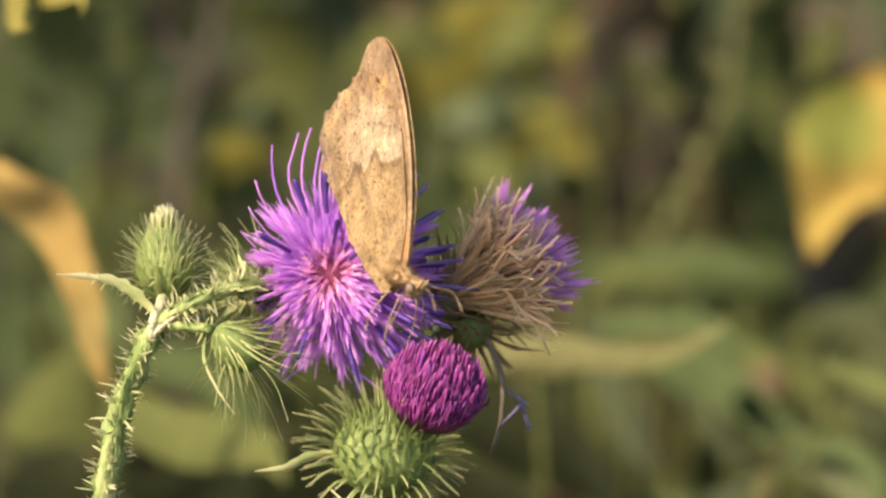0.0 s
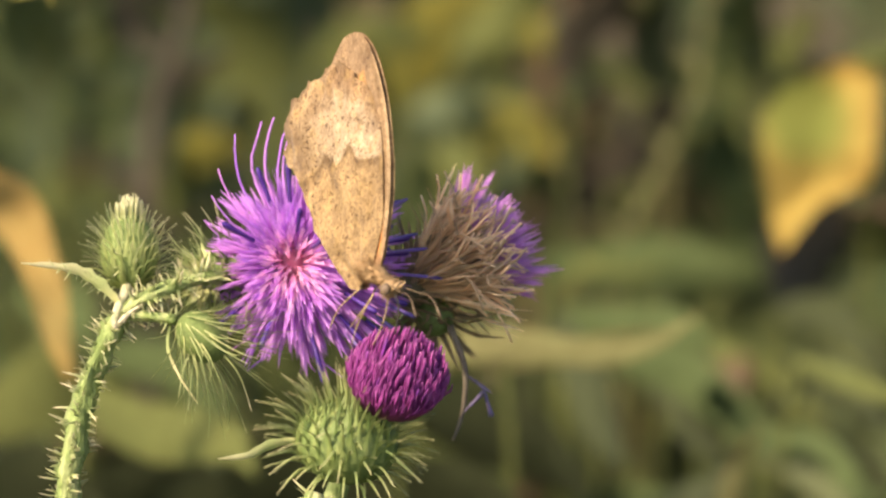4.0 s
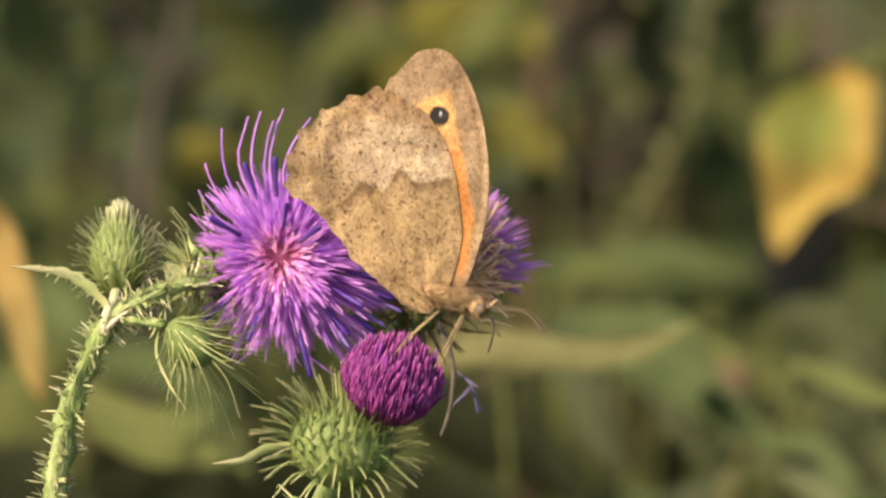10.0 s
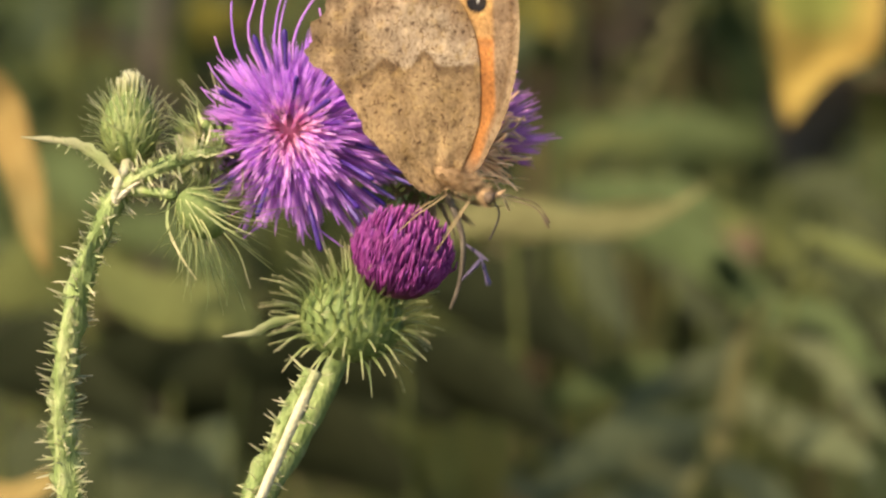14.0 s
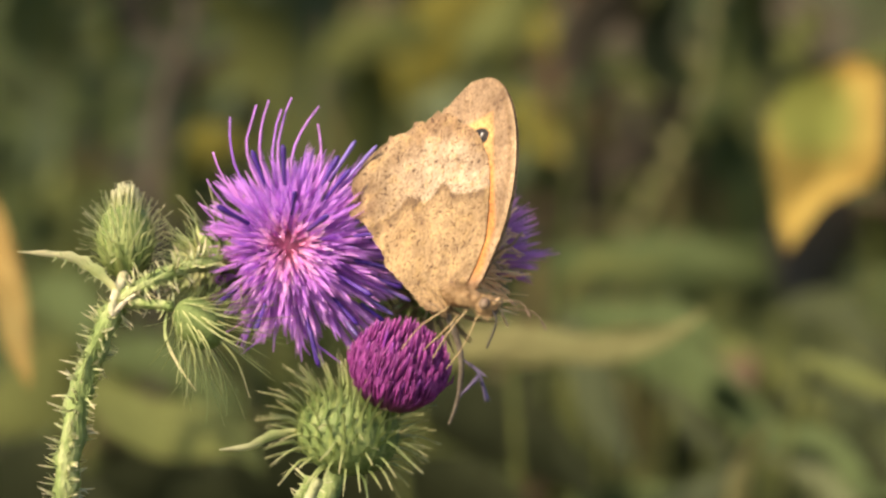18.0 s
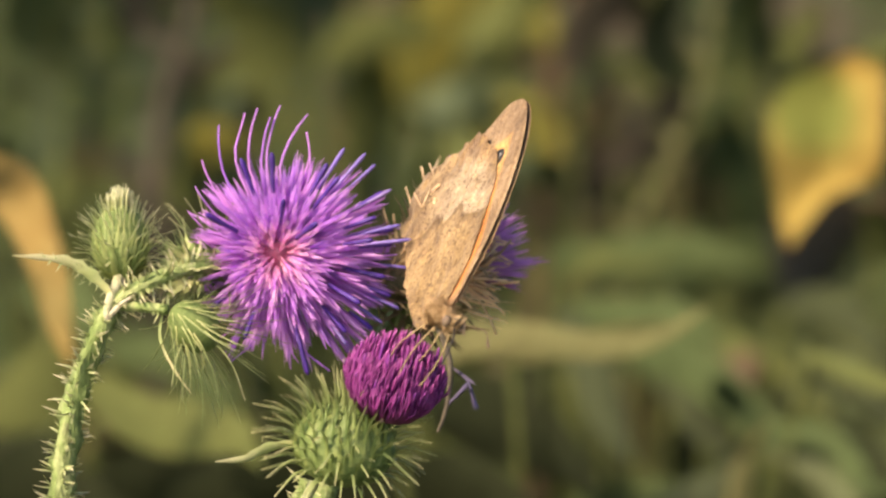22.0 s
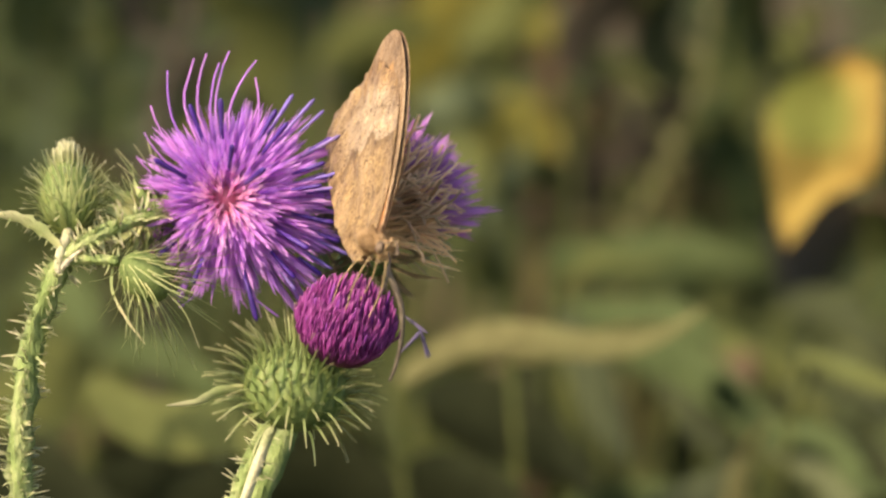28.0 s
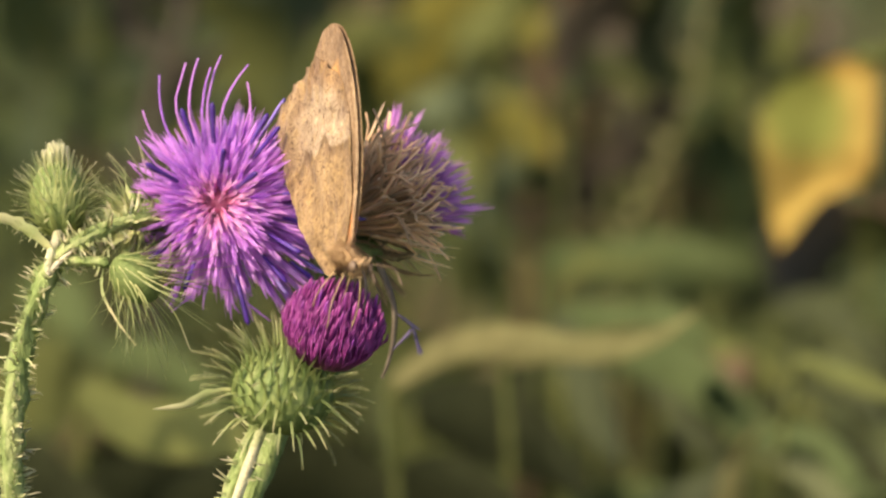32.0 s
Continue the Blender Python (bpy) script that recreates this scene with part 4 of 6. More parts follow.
    for x, z, w, ln in ((0.05, 1.0, 0.0007, 8.5), (-0.1, 1.0, 0.0006, 9.5), (0.35, 0.9, 0.0008, 10.5), (0.6, 0.8, 0.0006, 11.5), (0.8, 0.55, 0.0006, 12), (0.95, 0.3, 0.0005, 12.5), (0.2, 0.95, 0.0006, 7.5), (0.7, 0.7, 0.0005, 12.0)):
        d = Vector((x, -0.25, z)).normalized() * ln * 0.0008
        path = smooth_path([mm(0, -1.6, 0), d * 0.5 + mm(0.4, -1.8, 0), d + mm(0, -1.6, 0)], 6)
        v, f = strip(path, [w * (0.5 + 0.7 * math.sin(math.pi * i / len(path))) * (1.05 - i / len(path)) ** 0.4 for i in range(len(path))], (0.6, -0.6, -0.3), 0.25, thick=0.00005)
        part("dry_bract", mesh("dry_bract", v, f, DRY_STRAW), dry, None, "straw-coloured dry bract")
    fc = mm(0.9, 14.0, -3.0)
    axis = Vector((0.72, -0.20, 0.56)).normalized()
    ax = frame_of(axis, (0, 1, 0))
    limb("fading_stalk", [(-7.0, 9, -14), (-4.0, 12.0, -10), (-0.4, 13.8, -4.4)], 0.8, 0.7, STEM, thistle, "", 0.3, 6)
    v, f = blob(0.0036, 0.0036, 0.0042)
    fade = part("fading_head", mesh("fading_head", [ax @ Vector(q) for q in v], f, DRY_FUZZ), thistle, Matrix.Translation(fc - ROOT), "fading violet flower head")
    ORIGIN[fade.name] = fc
    involucre(fade, ax, Vector((0, 0, -0.0004)), 0.0037, 0.0042, 5, ms, rng, -0.85, 0.6, 0.3)
    fa = [floret_mesh("floret", 0.0098 * k, 5, sp, 40 + i, PALE_F, b, 0.62) for i, (k, sp, b) in enumerate(((1, 0.10, 0.2), (1.1, 0.06, -0.4), (0.9, 0.15, 0.3)))]
    for th, d in dome(120, 0.76, 0.07, rng):
        part("floret", rng.choice(fa), fade, placed(ax @ (Vector((d.x, d.y, 0.5)) * 0.0027), ax @ d, rng.uniform(0, 6.28), rng.uniform(0.72, 0.92)))
    gc = mm(-0.4, 9.5, -7.4)
    gx = frame_of((0.35, -0.5, -0.6), (0, 1, 0))
    v, f = blob(0.0020, 0.0020, 0.0022)
    green = part("green_head", mesh("green_head", [gx @ Vector(q) for q in v], f, FUZZ), dry, Matrix.Translation(gc - wc), "spiny green underside of the head")
    involucre(green, gx, Vector((0, 0, 0)), 0.0020, 0.0022, 5, ms, rng, -0.9, 0.7, 0.2, gap=0.0018)
    # a dry twig with a few blue-violet shreds hangs below them
    limb("dry_twig", [(1.2, 8, -8.4), (2.7, 7, -12.5), (2.7, 7, -16), (2.2, 7, -18.4), (1.5, 7, -20.2)], 0.42, 0.16, BROWN_STEM, dry, "dry hanging twig", 0.1, 5)
    sh = [floret_mesh("shred", 0.0042, 3, 0.12, 60 + i, SHRED, b, 0.7) for i, b in enumerate((0.4, -0.4))]
    for p, d in (((2.5, 7, -17.4), (0.75, -0.1, 0.85)), ((2.7, 7, -13.2), (0.75, -0.1, -0.7)), ((4.6, 7, -14.6), (0.3, 0.1, -1))):
        part("shred", rng.choice(sh), dry, placed(mm(*p) - wc, d, 0.4, 0.85))
    return head, low, dry, fade


HEAD, LOW, DRY, FADE = build_thistle()


# ---- butterfly ----
def outline(points, steps=9, rag=0.0, seed=0.0, teeth=0.0):
    """A closed smooth outline through the points (mm), its edge ragged by rag; teeth: scallops of the hind margin (mm)."""
    n = len(points)
    out, run, last = [], 0.0, None
    for i in range(n):
        a, b, c, d = (Vector(points[(i + k) % n]) for k in (-1, 0, 1, 2))
        for k in range(steps):
            s = k / steps
            q = 0.5 * (2 * b + (c - a) * s + (2 * a - 5 * b + 4 * c - d) * s * s + (3 * b - a - 3 * c + d) * s ** 3)
            run += (q - last).length if last else 0.0
            last = q
            g = rag * (noise.noise(Vector((q.x * 0.9, q.y * 0.9, seed))) + 0.75 * noise.noise(Vector((q.x * 2.2, q.y * 2.2, seed))) + 0.28 * noise.noise(Vector((q.x * 4.6, q.y * 4.6, seed))))
            g *= 0.25 + 0.75 * step(-q.x, -0.5, 2.0)
            f = (run / 2.9 + 0.25) % 1.0
            g += teeth * (1.0 - abs(2 * f - 1) ** 0.6 * 1.6) * step(q.y, 10.5, 14.0) * step(-q.x, 1.5, 4.0)
            out.append(q + (q - Vector((-5.0, 10.5))).normalized() * g)
    return out


HIND = [(-4.6, -0.2), (-6.4, 2.0), (-9.1, 5.3), (-11.5, 9.6), (-13.2, 12.1), (-14.9, 13.4), (-14.6, 16.5), (-12.1, 19.6), (-9.4, 21.2), (-6.2, 22.0), (-3.4, 22.1),
        (-1.9, 20.9), (0.1, 19.2), (1.4, 16.5), (2.0, 13.4), (2.0, 10.2), (1.7, 6.5), (0.6, 3.6), (-0.6, 1.4), (-2.4, -0.3)]
FORE = [(-0.9, 0.6), (1.2, 1.6), (3.1, 4.7), (4.7, 8.4), (5.6, 12.5), (5.9, 17.1), (5.6, 20.2), (4.8, 23.0), (3.3, 25.0), (0.9, 25.3), (-1.4, 23.9), (-3.2, 22.4),
        (-4.6, 18.5), (-4.4, 13.0), (-2.6, 6.0)]


def blend(a, b, k):
    k = max(0.0, min(1.0, k))
    return tuple(p + (q - p) * k for p, q in zip(a, b))


def band_edge(x):
    """Height (mm) of the jagged line that ends the hindwing's darker root."""
    z = 12.35
    z += 1.75 * math.exp(-((x + 3.4) / 0.95) ** 2) + 1.0 * math.exp(-((x + 7.4) / 1.2) ** 2) - 0.25 * math.exp(-((x + 5.4) / 0.5) ** 2)
    return z - 0.28 * max(0, -x - 7.8) + 0.12 * noise.noise(Vector((x * 3, 0, 0)))


def hind_colour(x, z):
    root, pale, rim = (0.475, 0.335, 0.175), (0.63, 0.505, 0.36), (0.40, 0.255, 0.135)
    h = band_edge(x)
    c = blend(root, blend(root, (0.24, 0.155, 0.075), 0.9), step(z, h - 1.9, h - 0.2))
    edge = math.hypot((x + 5) / 10.0, (z - 10.5) / 11.6)
    outer = blend(pale, rim, step(edge + 0.06 * noise.noise(Vector((x, z, 2))), 0.62, 0.90))
    outer = blend(outer, (0.45, 0.325, 0.19), step(-x, 4, 12))
    c = blend(c, outer, step(z, h - 0.12, h + 0.12))
    n = noise.noise(Vector((x * 0.8, z * 0.8, 7))) + 0.6 * noise.noise(Vector((x * 2.1, z * 2.1, 9)))
    c = blend(c, (0.27, 0.17, 0.08), step(n, 0.02, 0.55) * (0.34 + 0.46 * step(edge, 0.6, 0.95)))
    c = blend(c, (0.60, 0.42, 0.18), 0.45 * step(-n, 0.05, 0.5))
    m = noise.noise(Vector((x * 4.5, z * 3.0, 1)))
    c = blend(c, (0.20, 0.13, 0.07), 0.40 * step(m, 0.22, 0.45))
    return blend(blend(c, (0.30, 0.21, 0.12), 0.7 * step(edge, 0.97, 1.03)), (0, 0, 0), 0.28)


def fore_colour(x, z):
    grey, orange, gold = (0.36, 0.25, 0.15), (0.60, 0.25, 0.065), (0.60, 0.35, 0.135)
    c = grey
    mid = min(3.5, 0.8 + 0.37 * z)
    k = step(mid - x, 0.0, 0.5) * step(z, 1.0, 4.0) * step(20.6 - z + 0.25 * x, 0.0, 0.6)
    c = blend(c, blend(orange, gold, step(z, 14.6, 15.4)), k)
    c = blend(c, (0.50, 0.22, 0.07), 0.8 * k * step(0.35 - abs(z - 15.0 + 0.25 * x), 0, 0.25))
    d = math.hypot(x - 1.65, z - 18.6)
    c = blend(c, (0.72, 0.45, 0.17), step(1.75 - d, 0, 0.35))
    c = blend(c, (0.012, 0.010, 0.010), step(1.08 - d, 0, 0.14))
    w = math.hypot(x - 1.80, z - 18.75)
    c = blend(c, (0.85, 0.85, 0.85), step(0.19 - w, 0, 0.10))
    n = noise.noise(Vector((x * 1.1, z * 1.1, 5))) + 0.6 * noise.noise(Vector((x * 3.5, z * 2.5, 6)))
    c = blend(c, (0.25, 0.165, 0.09), 0.45 * step(n, 0.05, 0.55) * (1 - 0.8 * k))
    rim = 5.9 - 0.0205 * (z - 17) ** 2
    c = blend(c, (0.28, 0.18, 0.09), 0.75 * step(0.32 - abs(x - rim + 0.75), 0, 0.25) * step(z, 3, 6))
    return blend(blend(c, (0.50, 0.37, 0.22), 0.8 * step(x - rim, -0.5, -0.1) * step(z, 3, 6)), (0, 0, 0), 0.15)


def wing_mesh(name, shape, hub, colour, rag, bow, rings=44, teeth=0.0, buckle=0.0, side=1, inked=lambda x, z: 1.0):
    """A wing in the plane y = 0: z up, x to the head; thin, slightly bowed and veined; pigment held by its corners."""
    ragged, even = outline(shape, 12, rag, 4.0, teeth), outline(shape, 12)
    n = len(even)
    verts, faces, cols = [], [], []
    for layer in (0, 1):
        start = len(verts)
        for j in range(rings + 1):
            s = 0.004 + 0.996 * j / rings
            for q in (p.lerp(r, step(s, 0.80, 1.0)) for p, r in zip(even, ragged)):
                x, z = hub[0] + (q.x - hub[0]) * s, hub[1] + (q.y - hub[1]) * s
                ang = math.atan2(x + 1.5, z + 2)
                vein = 0.04 * math.cos(ang * 22) * min(1, z / 8)
                rim = math.hypot((x + 5) / 10.0, (z - 10.5) / 11.6)
                fold = buckle * step(-x, -0.5, 3.5) * (0.5 + 0.9 * noise.noise(Vector((x * 0.22, z * 0.22, 3))) + step(rim, 0.45, 1.0) * (0.6 * math.cos(ang * 15 + 0.8) + 0.5 * noise.noise(Vector((x * 0.7, z * 0.7, 8)))))
                y = bow * math.sin(z / 25 * math.pi) + vein + fold + (0.03 if layer else -0.03)
                verts.append(mm(x, y * side, z))
                cols.append((*colour(x, z), inked(x, z)))
        for j in range(rings):
            for k in range(n):
                a, b = start + j * n + k, start + j * n + (k + 1) % n
                f = (a, b, b + n, a + n)
                faces.append(f if (side > 0) == bool(layer) else f[::-1])
    me = mesh(name, verts, faces, WING)
    at = me.color_attributes.new("pigment", "FLOAT_COLOR", "POINT")
    at.data.foreach_set("color", [v for c in cols for v in c])
    return me


def hair_mesh(name, rx, ry, rz, count, length, seed, mat, lean=(0, 0, -0.4)):
    """A coat of fine hair over a rounded body."""
    rng = random.Random(seed)
    v, f = blob(rx, ry, rz, 10, 14, 0.1, 4, seed)
    for i in range(count):
        d = Vector((rng.gauss(0, 1), rng.gauss(0, 1), rng.gauss(0, 1))).normalized()
        p = Vector((d.x * rx, d.y * ry, d.z * rz)) * 0.95
        e = p + (d + Vector(lean) + Vector((rng.uniform(-.3, .3), rng.uniform(-.3, .3), rng.uniform(-.3, .3)))).normalized() * length * rng.uniform(0.5, 1.1)
        s = d.cross(Vector((0.3, 0.5, 0.8))).normalized() * 0.00004
        k = len(v)
        v += [p - s, p + s, e]
        f.append((k, k + 1, k + 2))
    return mesh(name, v, f, mat)


WING_OPEN = {-1: -0.3, 1: -0.8}


def build_butterfly():
    bug = tagged(new("butterfly"), "brown butterfly with closed wings, an orange patch and an eyespot", "butterfly")
    slope = Matrix.Rotation(radians(112), 4, "Y")     # body axis: head low, in front
    fores = []
    for side in (-1, 1):
        hind = wing_mesh("hindwing", HIND, (-5.0, 10.5), hind_colour, 0.34, 0.12, teeth=0.46, buckle=0.60, side=side)
        fore = wing_mesh("forewing", FORE, (1.0, 14.0), fore_colour, 0.36, 0.10, side=side, inked=lambda x, z: 0.5 * step(x, 1.5 + 0.17 * z, 2.5 + 0.17 * z) + 0.5 * step(z, 20, 21))
        open_by = Matrix.Rotation(radians(WING_OPEN[side]), 4, "X")
        h = part("hindwing", hind, bug, Matrix.Translation(mm(0, side * 0.24, 0)) @ open_by, "marbled brown hindwing with a pale band")
        w = part("forewing", fore, bug, Matrix.Translation(mm(0, side * 0.10, 0)) @ open_by, "grey-brown forewing with orange patch and black eyespot")
        fores.append((w, h, side))
    part("thorax", hair_mesh("thorax", 0.0011, 0.0011, 0.0026, 1200, 0.0010, 2, FUR), bug, Matrix.Translation(mm(-0.9, 0, 0.9)) @ slope, "furry brown thorax")
    v, f = blob(0.0005, 0.0002, 0.0030, 12, 14, 0.06, 5)
    part("abdomen", mesh("abdomen", v, f, FUR), bug, Matrix.Translation(mm(-3.8, 0, 2.6)) @ Matrix.Rotation(radians(132), 4, "Y"))
    head = part("head", hair_mesh("head", 0.0009, 0.0011, 0.0009, 300, 0.0008, 3, FUR, (0.4, 0, -0.2)), bug, Matrix.Translation(mm(2.0, 0, -1.0)), "small furry head")
    v, f = blob(0.00062, 0.00045, 0.00066, 8, 12)
    for side in (-1, 1):
        part("eye", mesh("eye", v, f, EYE_M), head, Matrix.Translation(mm(0.35, side * 0.85, -0.1)), "dark rounded eye")
        path = smooth_path([mm(0.5, side * 0.4, 0.4), mm(2.5, side * 0.9, -0.4), mm(5.0, side * 1.3, -1.3), mm(6.3, side * 1.5, -3.4)], 6)
        n = len(path)
        a = part("antenna", mesh("antenna", *tube(path, [0.00006] * (n - 4) + [0.00008, 0.00013, 0.00015, 0.00008], 6), FEELER), head)
    path = smooth_path([mm(0.8, 0, -0.6), mm(1.3, 0, -1.8), mm(0.9, 0.1, -3.2), mm(0.2, 0.2, -4.6)], 5)
    part("proboscis", mesh("proboscis", *tube(path, [0.00010] * len(path), 5), DARK_FUR), head)
    palp = [mm(0.7, 0, -0.3), mm(1.5, 0, 0.1), mm(2.1, 0, 0.5)]
    for side in (-1, 1):
        part("palp", mesh("palp", *tube([q + mm(0, side * 0.35, 0) for q in palp], [0.00024, 0.0002, 0.00006], 5), FUR), head)
    legs = ((0.4, -1.4, (-0.6, 1.3, -2.8), (-1.8, 1.5, -4.4), (-3.2, 1.3, -6.2)),
            (-1.8, -0.6, (-3.3, 1.3, -1.5), (-5.0, 1.5, -2.5), (-7.0, 1.2, -4.2)))
    for side in (-1, 1):
        for x, z, a, b, c in legs:
            path = [mm(x, side * 0.9, z)] + [mm(q[0], side * q[1], q[2]) for q in (a, b, c)]
            path = smooth_path(path, 4)
            n = len(path)
            part("leg", mesh("leg", *tube(path, [0.00009 - 0.00004 * i / n for i in range(n)], 6), LEG), bug)
    return bug, fores


BUTTERFLY, FORES = build_butterfly()


# ---- bee ----
def build_bee():
    bee = tagged(new("bee"), "small dark bee with a pale furry back", "bee")
    part("thorax", hair_mesh("bee_thorax", 0.0021, 0.0019, 0.0018, 420, 0.0010, 7, CREAM_FUR, (0, 0, 0.2)), bee, Matrix.Translation(mm(0, 0, 2.4)), "cream furry thorax")
    v, f = blob(0.0017, 0.0017, 0.0032, 12, 16, 0.05, 4)
    part("abdomen", mesh("bee_abdomen", v, f, DARK_FUR), bee, Matrix.Translation(mm(2.6, 0.4, 0.2)) @ pose(0, 0, 0, 0, 130, 0), "dark banded abdomen")
    for k, r in ((-1.2, 1.55), (0.1, 1.74), (1.4, 1.5)):
        v, f = tube([(0, 0, -0.0002), (0, 0, 0.0002)], [r * 0.00103, r * 0.00103], 16)
        part("band", mesh("band", v, f, CREAM_FUR), bee, Matrix.Translation(mm(2.6, 0.4, 0.2)) @ pose(0, 0, 0, 0, 130, 0) @ Matrix.Translation(mm(0, 0, k)), "pale band")
    head = part("head", hair_mesh("bee_head", 0.0013, 0.0015, 0.0014, 200, 0.0006, 8, CREAM_FUR), bee, Matrix.Translation(mm(-2.4, -0.4, 1.0)), "pale furry face")
    v, f = blob(0.0005, 0.0007, 0.0009, 8, 10)
    for side in (-1, 1):
        part("eye", mesh("bee_eye", v, f, DARK_FUR), head, Matrix.Translation(mm(-0.2, side * 1.1, 0.1)), "black oval eye")
    m, t, p = material("bee_wing", 0.3, 0.5)
    paint(m, ramp(t, grain(t, 700, 2), [(0.4, (0.34, 0.32, 0.28)), (0.6, (0.50, 0.47, 0.42))]))
    for side in (-1, 1):
        pts = [mm(0.4, side * 1.0, 3.4), mm(2.0, side * 1.6, 4.6), mm(3.8, side * 2.0, 5.8), mm(5.0, side * 2.2, 6.8)]
        v, f = strip(smooth_path(pts, 4), [0.0004 + 0.0015 * math.sin(math.pi * i / 12) for i in range(13)], (0.8, 0.2, -0.6), 0.05, thick=0.00003)
        part("wing", mesh("bee_wing", v, f, m), bee, None, "clear smoky wing")
        for x in (-1.2, 0, 1.2):
            path = smooth_path([mm(x, side * 1.2, 1.2), mm(x - 0.6, side * 2.2, 0.2), mm(x - 0.9, side * 2.3, -1.8)], 4)
            part("leg", mesh("bee_leg", *tube(path, [0.0002] * len(path), 5), DARK_FUR), bee)
    return bee


BEE = build_bee()


# ---- weeds behind ----
def behind(x, z, d):
    """A place d metres behind the thistle, on the line of sight through (x, z) mm at the thistle."""
    k = 0.001 * (REACH + d) / REACH
    return VIEW @ Vector((x * k, d, z * k))


LEAF_COLS = {
    "olive": [(0.08, 0.10, 0.03), (0.13, 0.145, 0.045), (0.10, 0.12, 0.04)],
    "yellow_green": [(0.165, 0.155, 0.03), (0.225, 0.205, 0.04), (0.19, 0.175, 0.04)],
    "lemon": [(0.17, 0.15, 0.035), (0.23, 0.20, 0.045), (0.20, 0.18, 0.045)],
    "green": [(0.06, 0.08, 0.03), (0.08, 0.108, 0.04), (0.10, 0.13, 0.05)],
    "grey_green": [(0.082, 0.112, 0.064), (0.112, 0.142, 0.077), (0.135, 0.165, 0.088)],
    "dark": [(0.045, 0.055, 0.026), (0.06, 0.071, 0.032), (0.075, 0.09, 0.042)],
    # near-black green that stands in for shade in the low gaps
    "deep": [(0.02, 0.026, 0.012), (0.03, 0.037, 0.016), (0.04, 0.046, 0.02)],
    "tan": [(0.12, 0.09, 0.05), (0.16, 0.125, 0.065), (0.145, 0.112, 0.056)],
    "brown": [(0.05, 0.034, 0.02), (0.08, 0.055, 0.03), (0.10, 0.07, 0.042)],
    "straw": [(0.14, 0.14, 0.06), (0.20, 0.19, 0.08), (0.17, 0.17, 0.07)],
    "sage": [(0.088, 0.104, 0.05), (0.115, 0.134, 0.064), (0.138, 0.152, 0.075)],
    "umber": [(0.052, 0.045, 0.031), (0.076, 0.066, 0.046), (0.098, 0.083, 0.057)],
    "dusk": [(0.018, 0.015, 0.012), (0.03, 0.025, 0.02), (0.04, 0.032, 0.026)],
}
LEAFY = {k: mottled("weed_" + k, v, 45, 0.85, 0.25 if k not in ("brown", "dusk") else 0.05, 0.4, 0.001) for k, v in LEAF_COLS.items()}

for m in LEAFY.values():
    m.node_tree.nodes["Principled BSDF"].inputs["Specular IOR Level"].default_value = 0.12


def blade_mesh(name, p, q, width, mat, arch=0.12, roll=0.0, teeth=0.0, blunt=0.5, seed=0, n=14):
    """A leaf from p to q (world), broad face to the camera but rolled about its length; its edge toothed."""
    rng = random.Random(seed)
    p, q = Vector(p), Vector(q)
    d = q - p
    face = (EYE - (p + q) / 2).normalized()
    across = d.cross(face).normalized()
    across = Matrix.Rotation(radians(roll), 3, d.normalized()) @ across
    bow = d.cross(across).normalized() * d.length * arch
    sway = across * d.length * rng.uniform(-0.08, 0.08)
    pts, wid = [], []
    for i in range(n + 1):
        s = i / n
        pts.append(d * s + bow * math.sin(math.pi * s) + sway * math.sin(2 * math.pi * s))
        w = math.sin(math.pi * (0.04 + 0.96 * s) ** (0.5 + 0.5 * blunt)) ** 0.8
        wid.append(width * max(0.03, w) * (1 + teeth * (i % 2 - 0.5)))
    v, f = strip(pts, wid, across, 0.12, thick=width * 0.01)
    return mesh(name, v, f, mat)


def weed(name, label, leaves, stalk=0.0012, colour="olive", group="", sunk=0.02, aside=0.0, arch=0.10):
    """A weed that stands on the ground: leaves (x, z, x, z, depth, width mm, colour, roll, teeth) on stalks."""
    roots = [behind(l[0], l[1], l[4]) for l in leaves]
    foot = sum(roots, Vector()) / len(roots)
    foot = Vector((foot.x + aside, foot.y + 0.05, ground_height(foot.x + aside, foot.y + 0.05) - sunk))
    thing = tagged(new(name), label, "weed", group)
    thing.matrix_basis = Matrix.Translation(foot)
    for i, (l, root) in enumerate(zip(leaves, roots)):
        x0, z0, x1, z1, d, w, col, roll, teeth = l
        tip = behind(x1, z1, d - 0.02)
        k = (REACH + d) / REACH
        part("leaf", blade_mesh("leaf", root, tip, w * 0.001 * k, LEAFY[col], arch, roll, teeth, seed=i + len(leaves) * 7), thing, Matrix.Translation(root - foot))
        mid = foot.lerp(root, 0.6) + Vector((0.01 * math.sin(i * 2.1) + 0.6 * aside, 0.05, 0.02))
        path = smooth_path([Vector((0, 0, 0)), mid - foot, root - foot], 6)
        n = len(path)
        part("stalk", mesh("stalk", *tube(path, [stalk * (1 - 0.6 * j / n) for j in range(n)], 6), LEAFY[colour]), thing)
    return thing


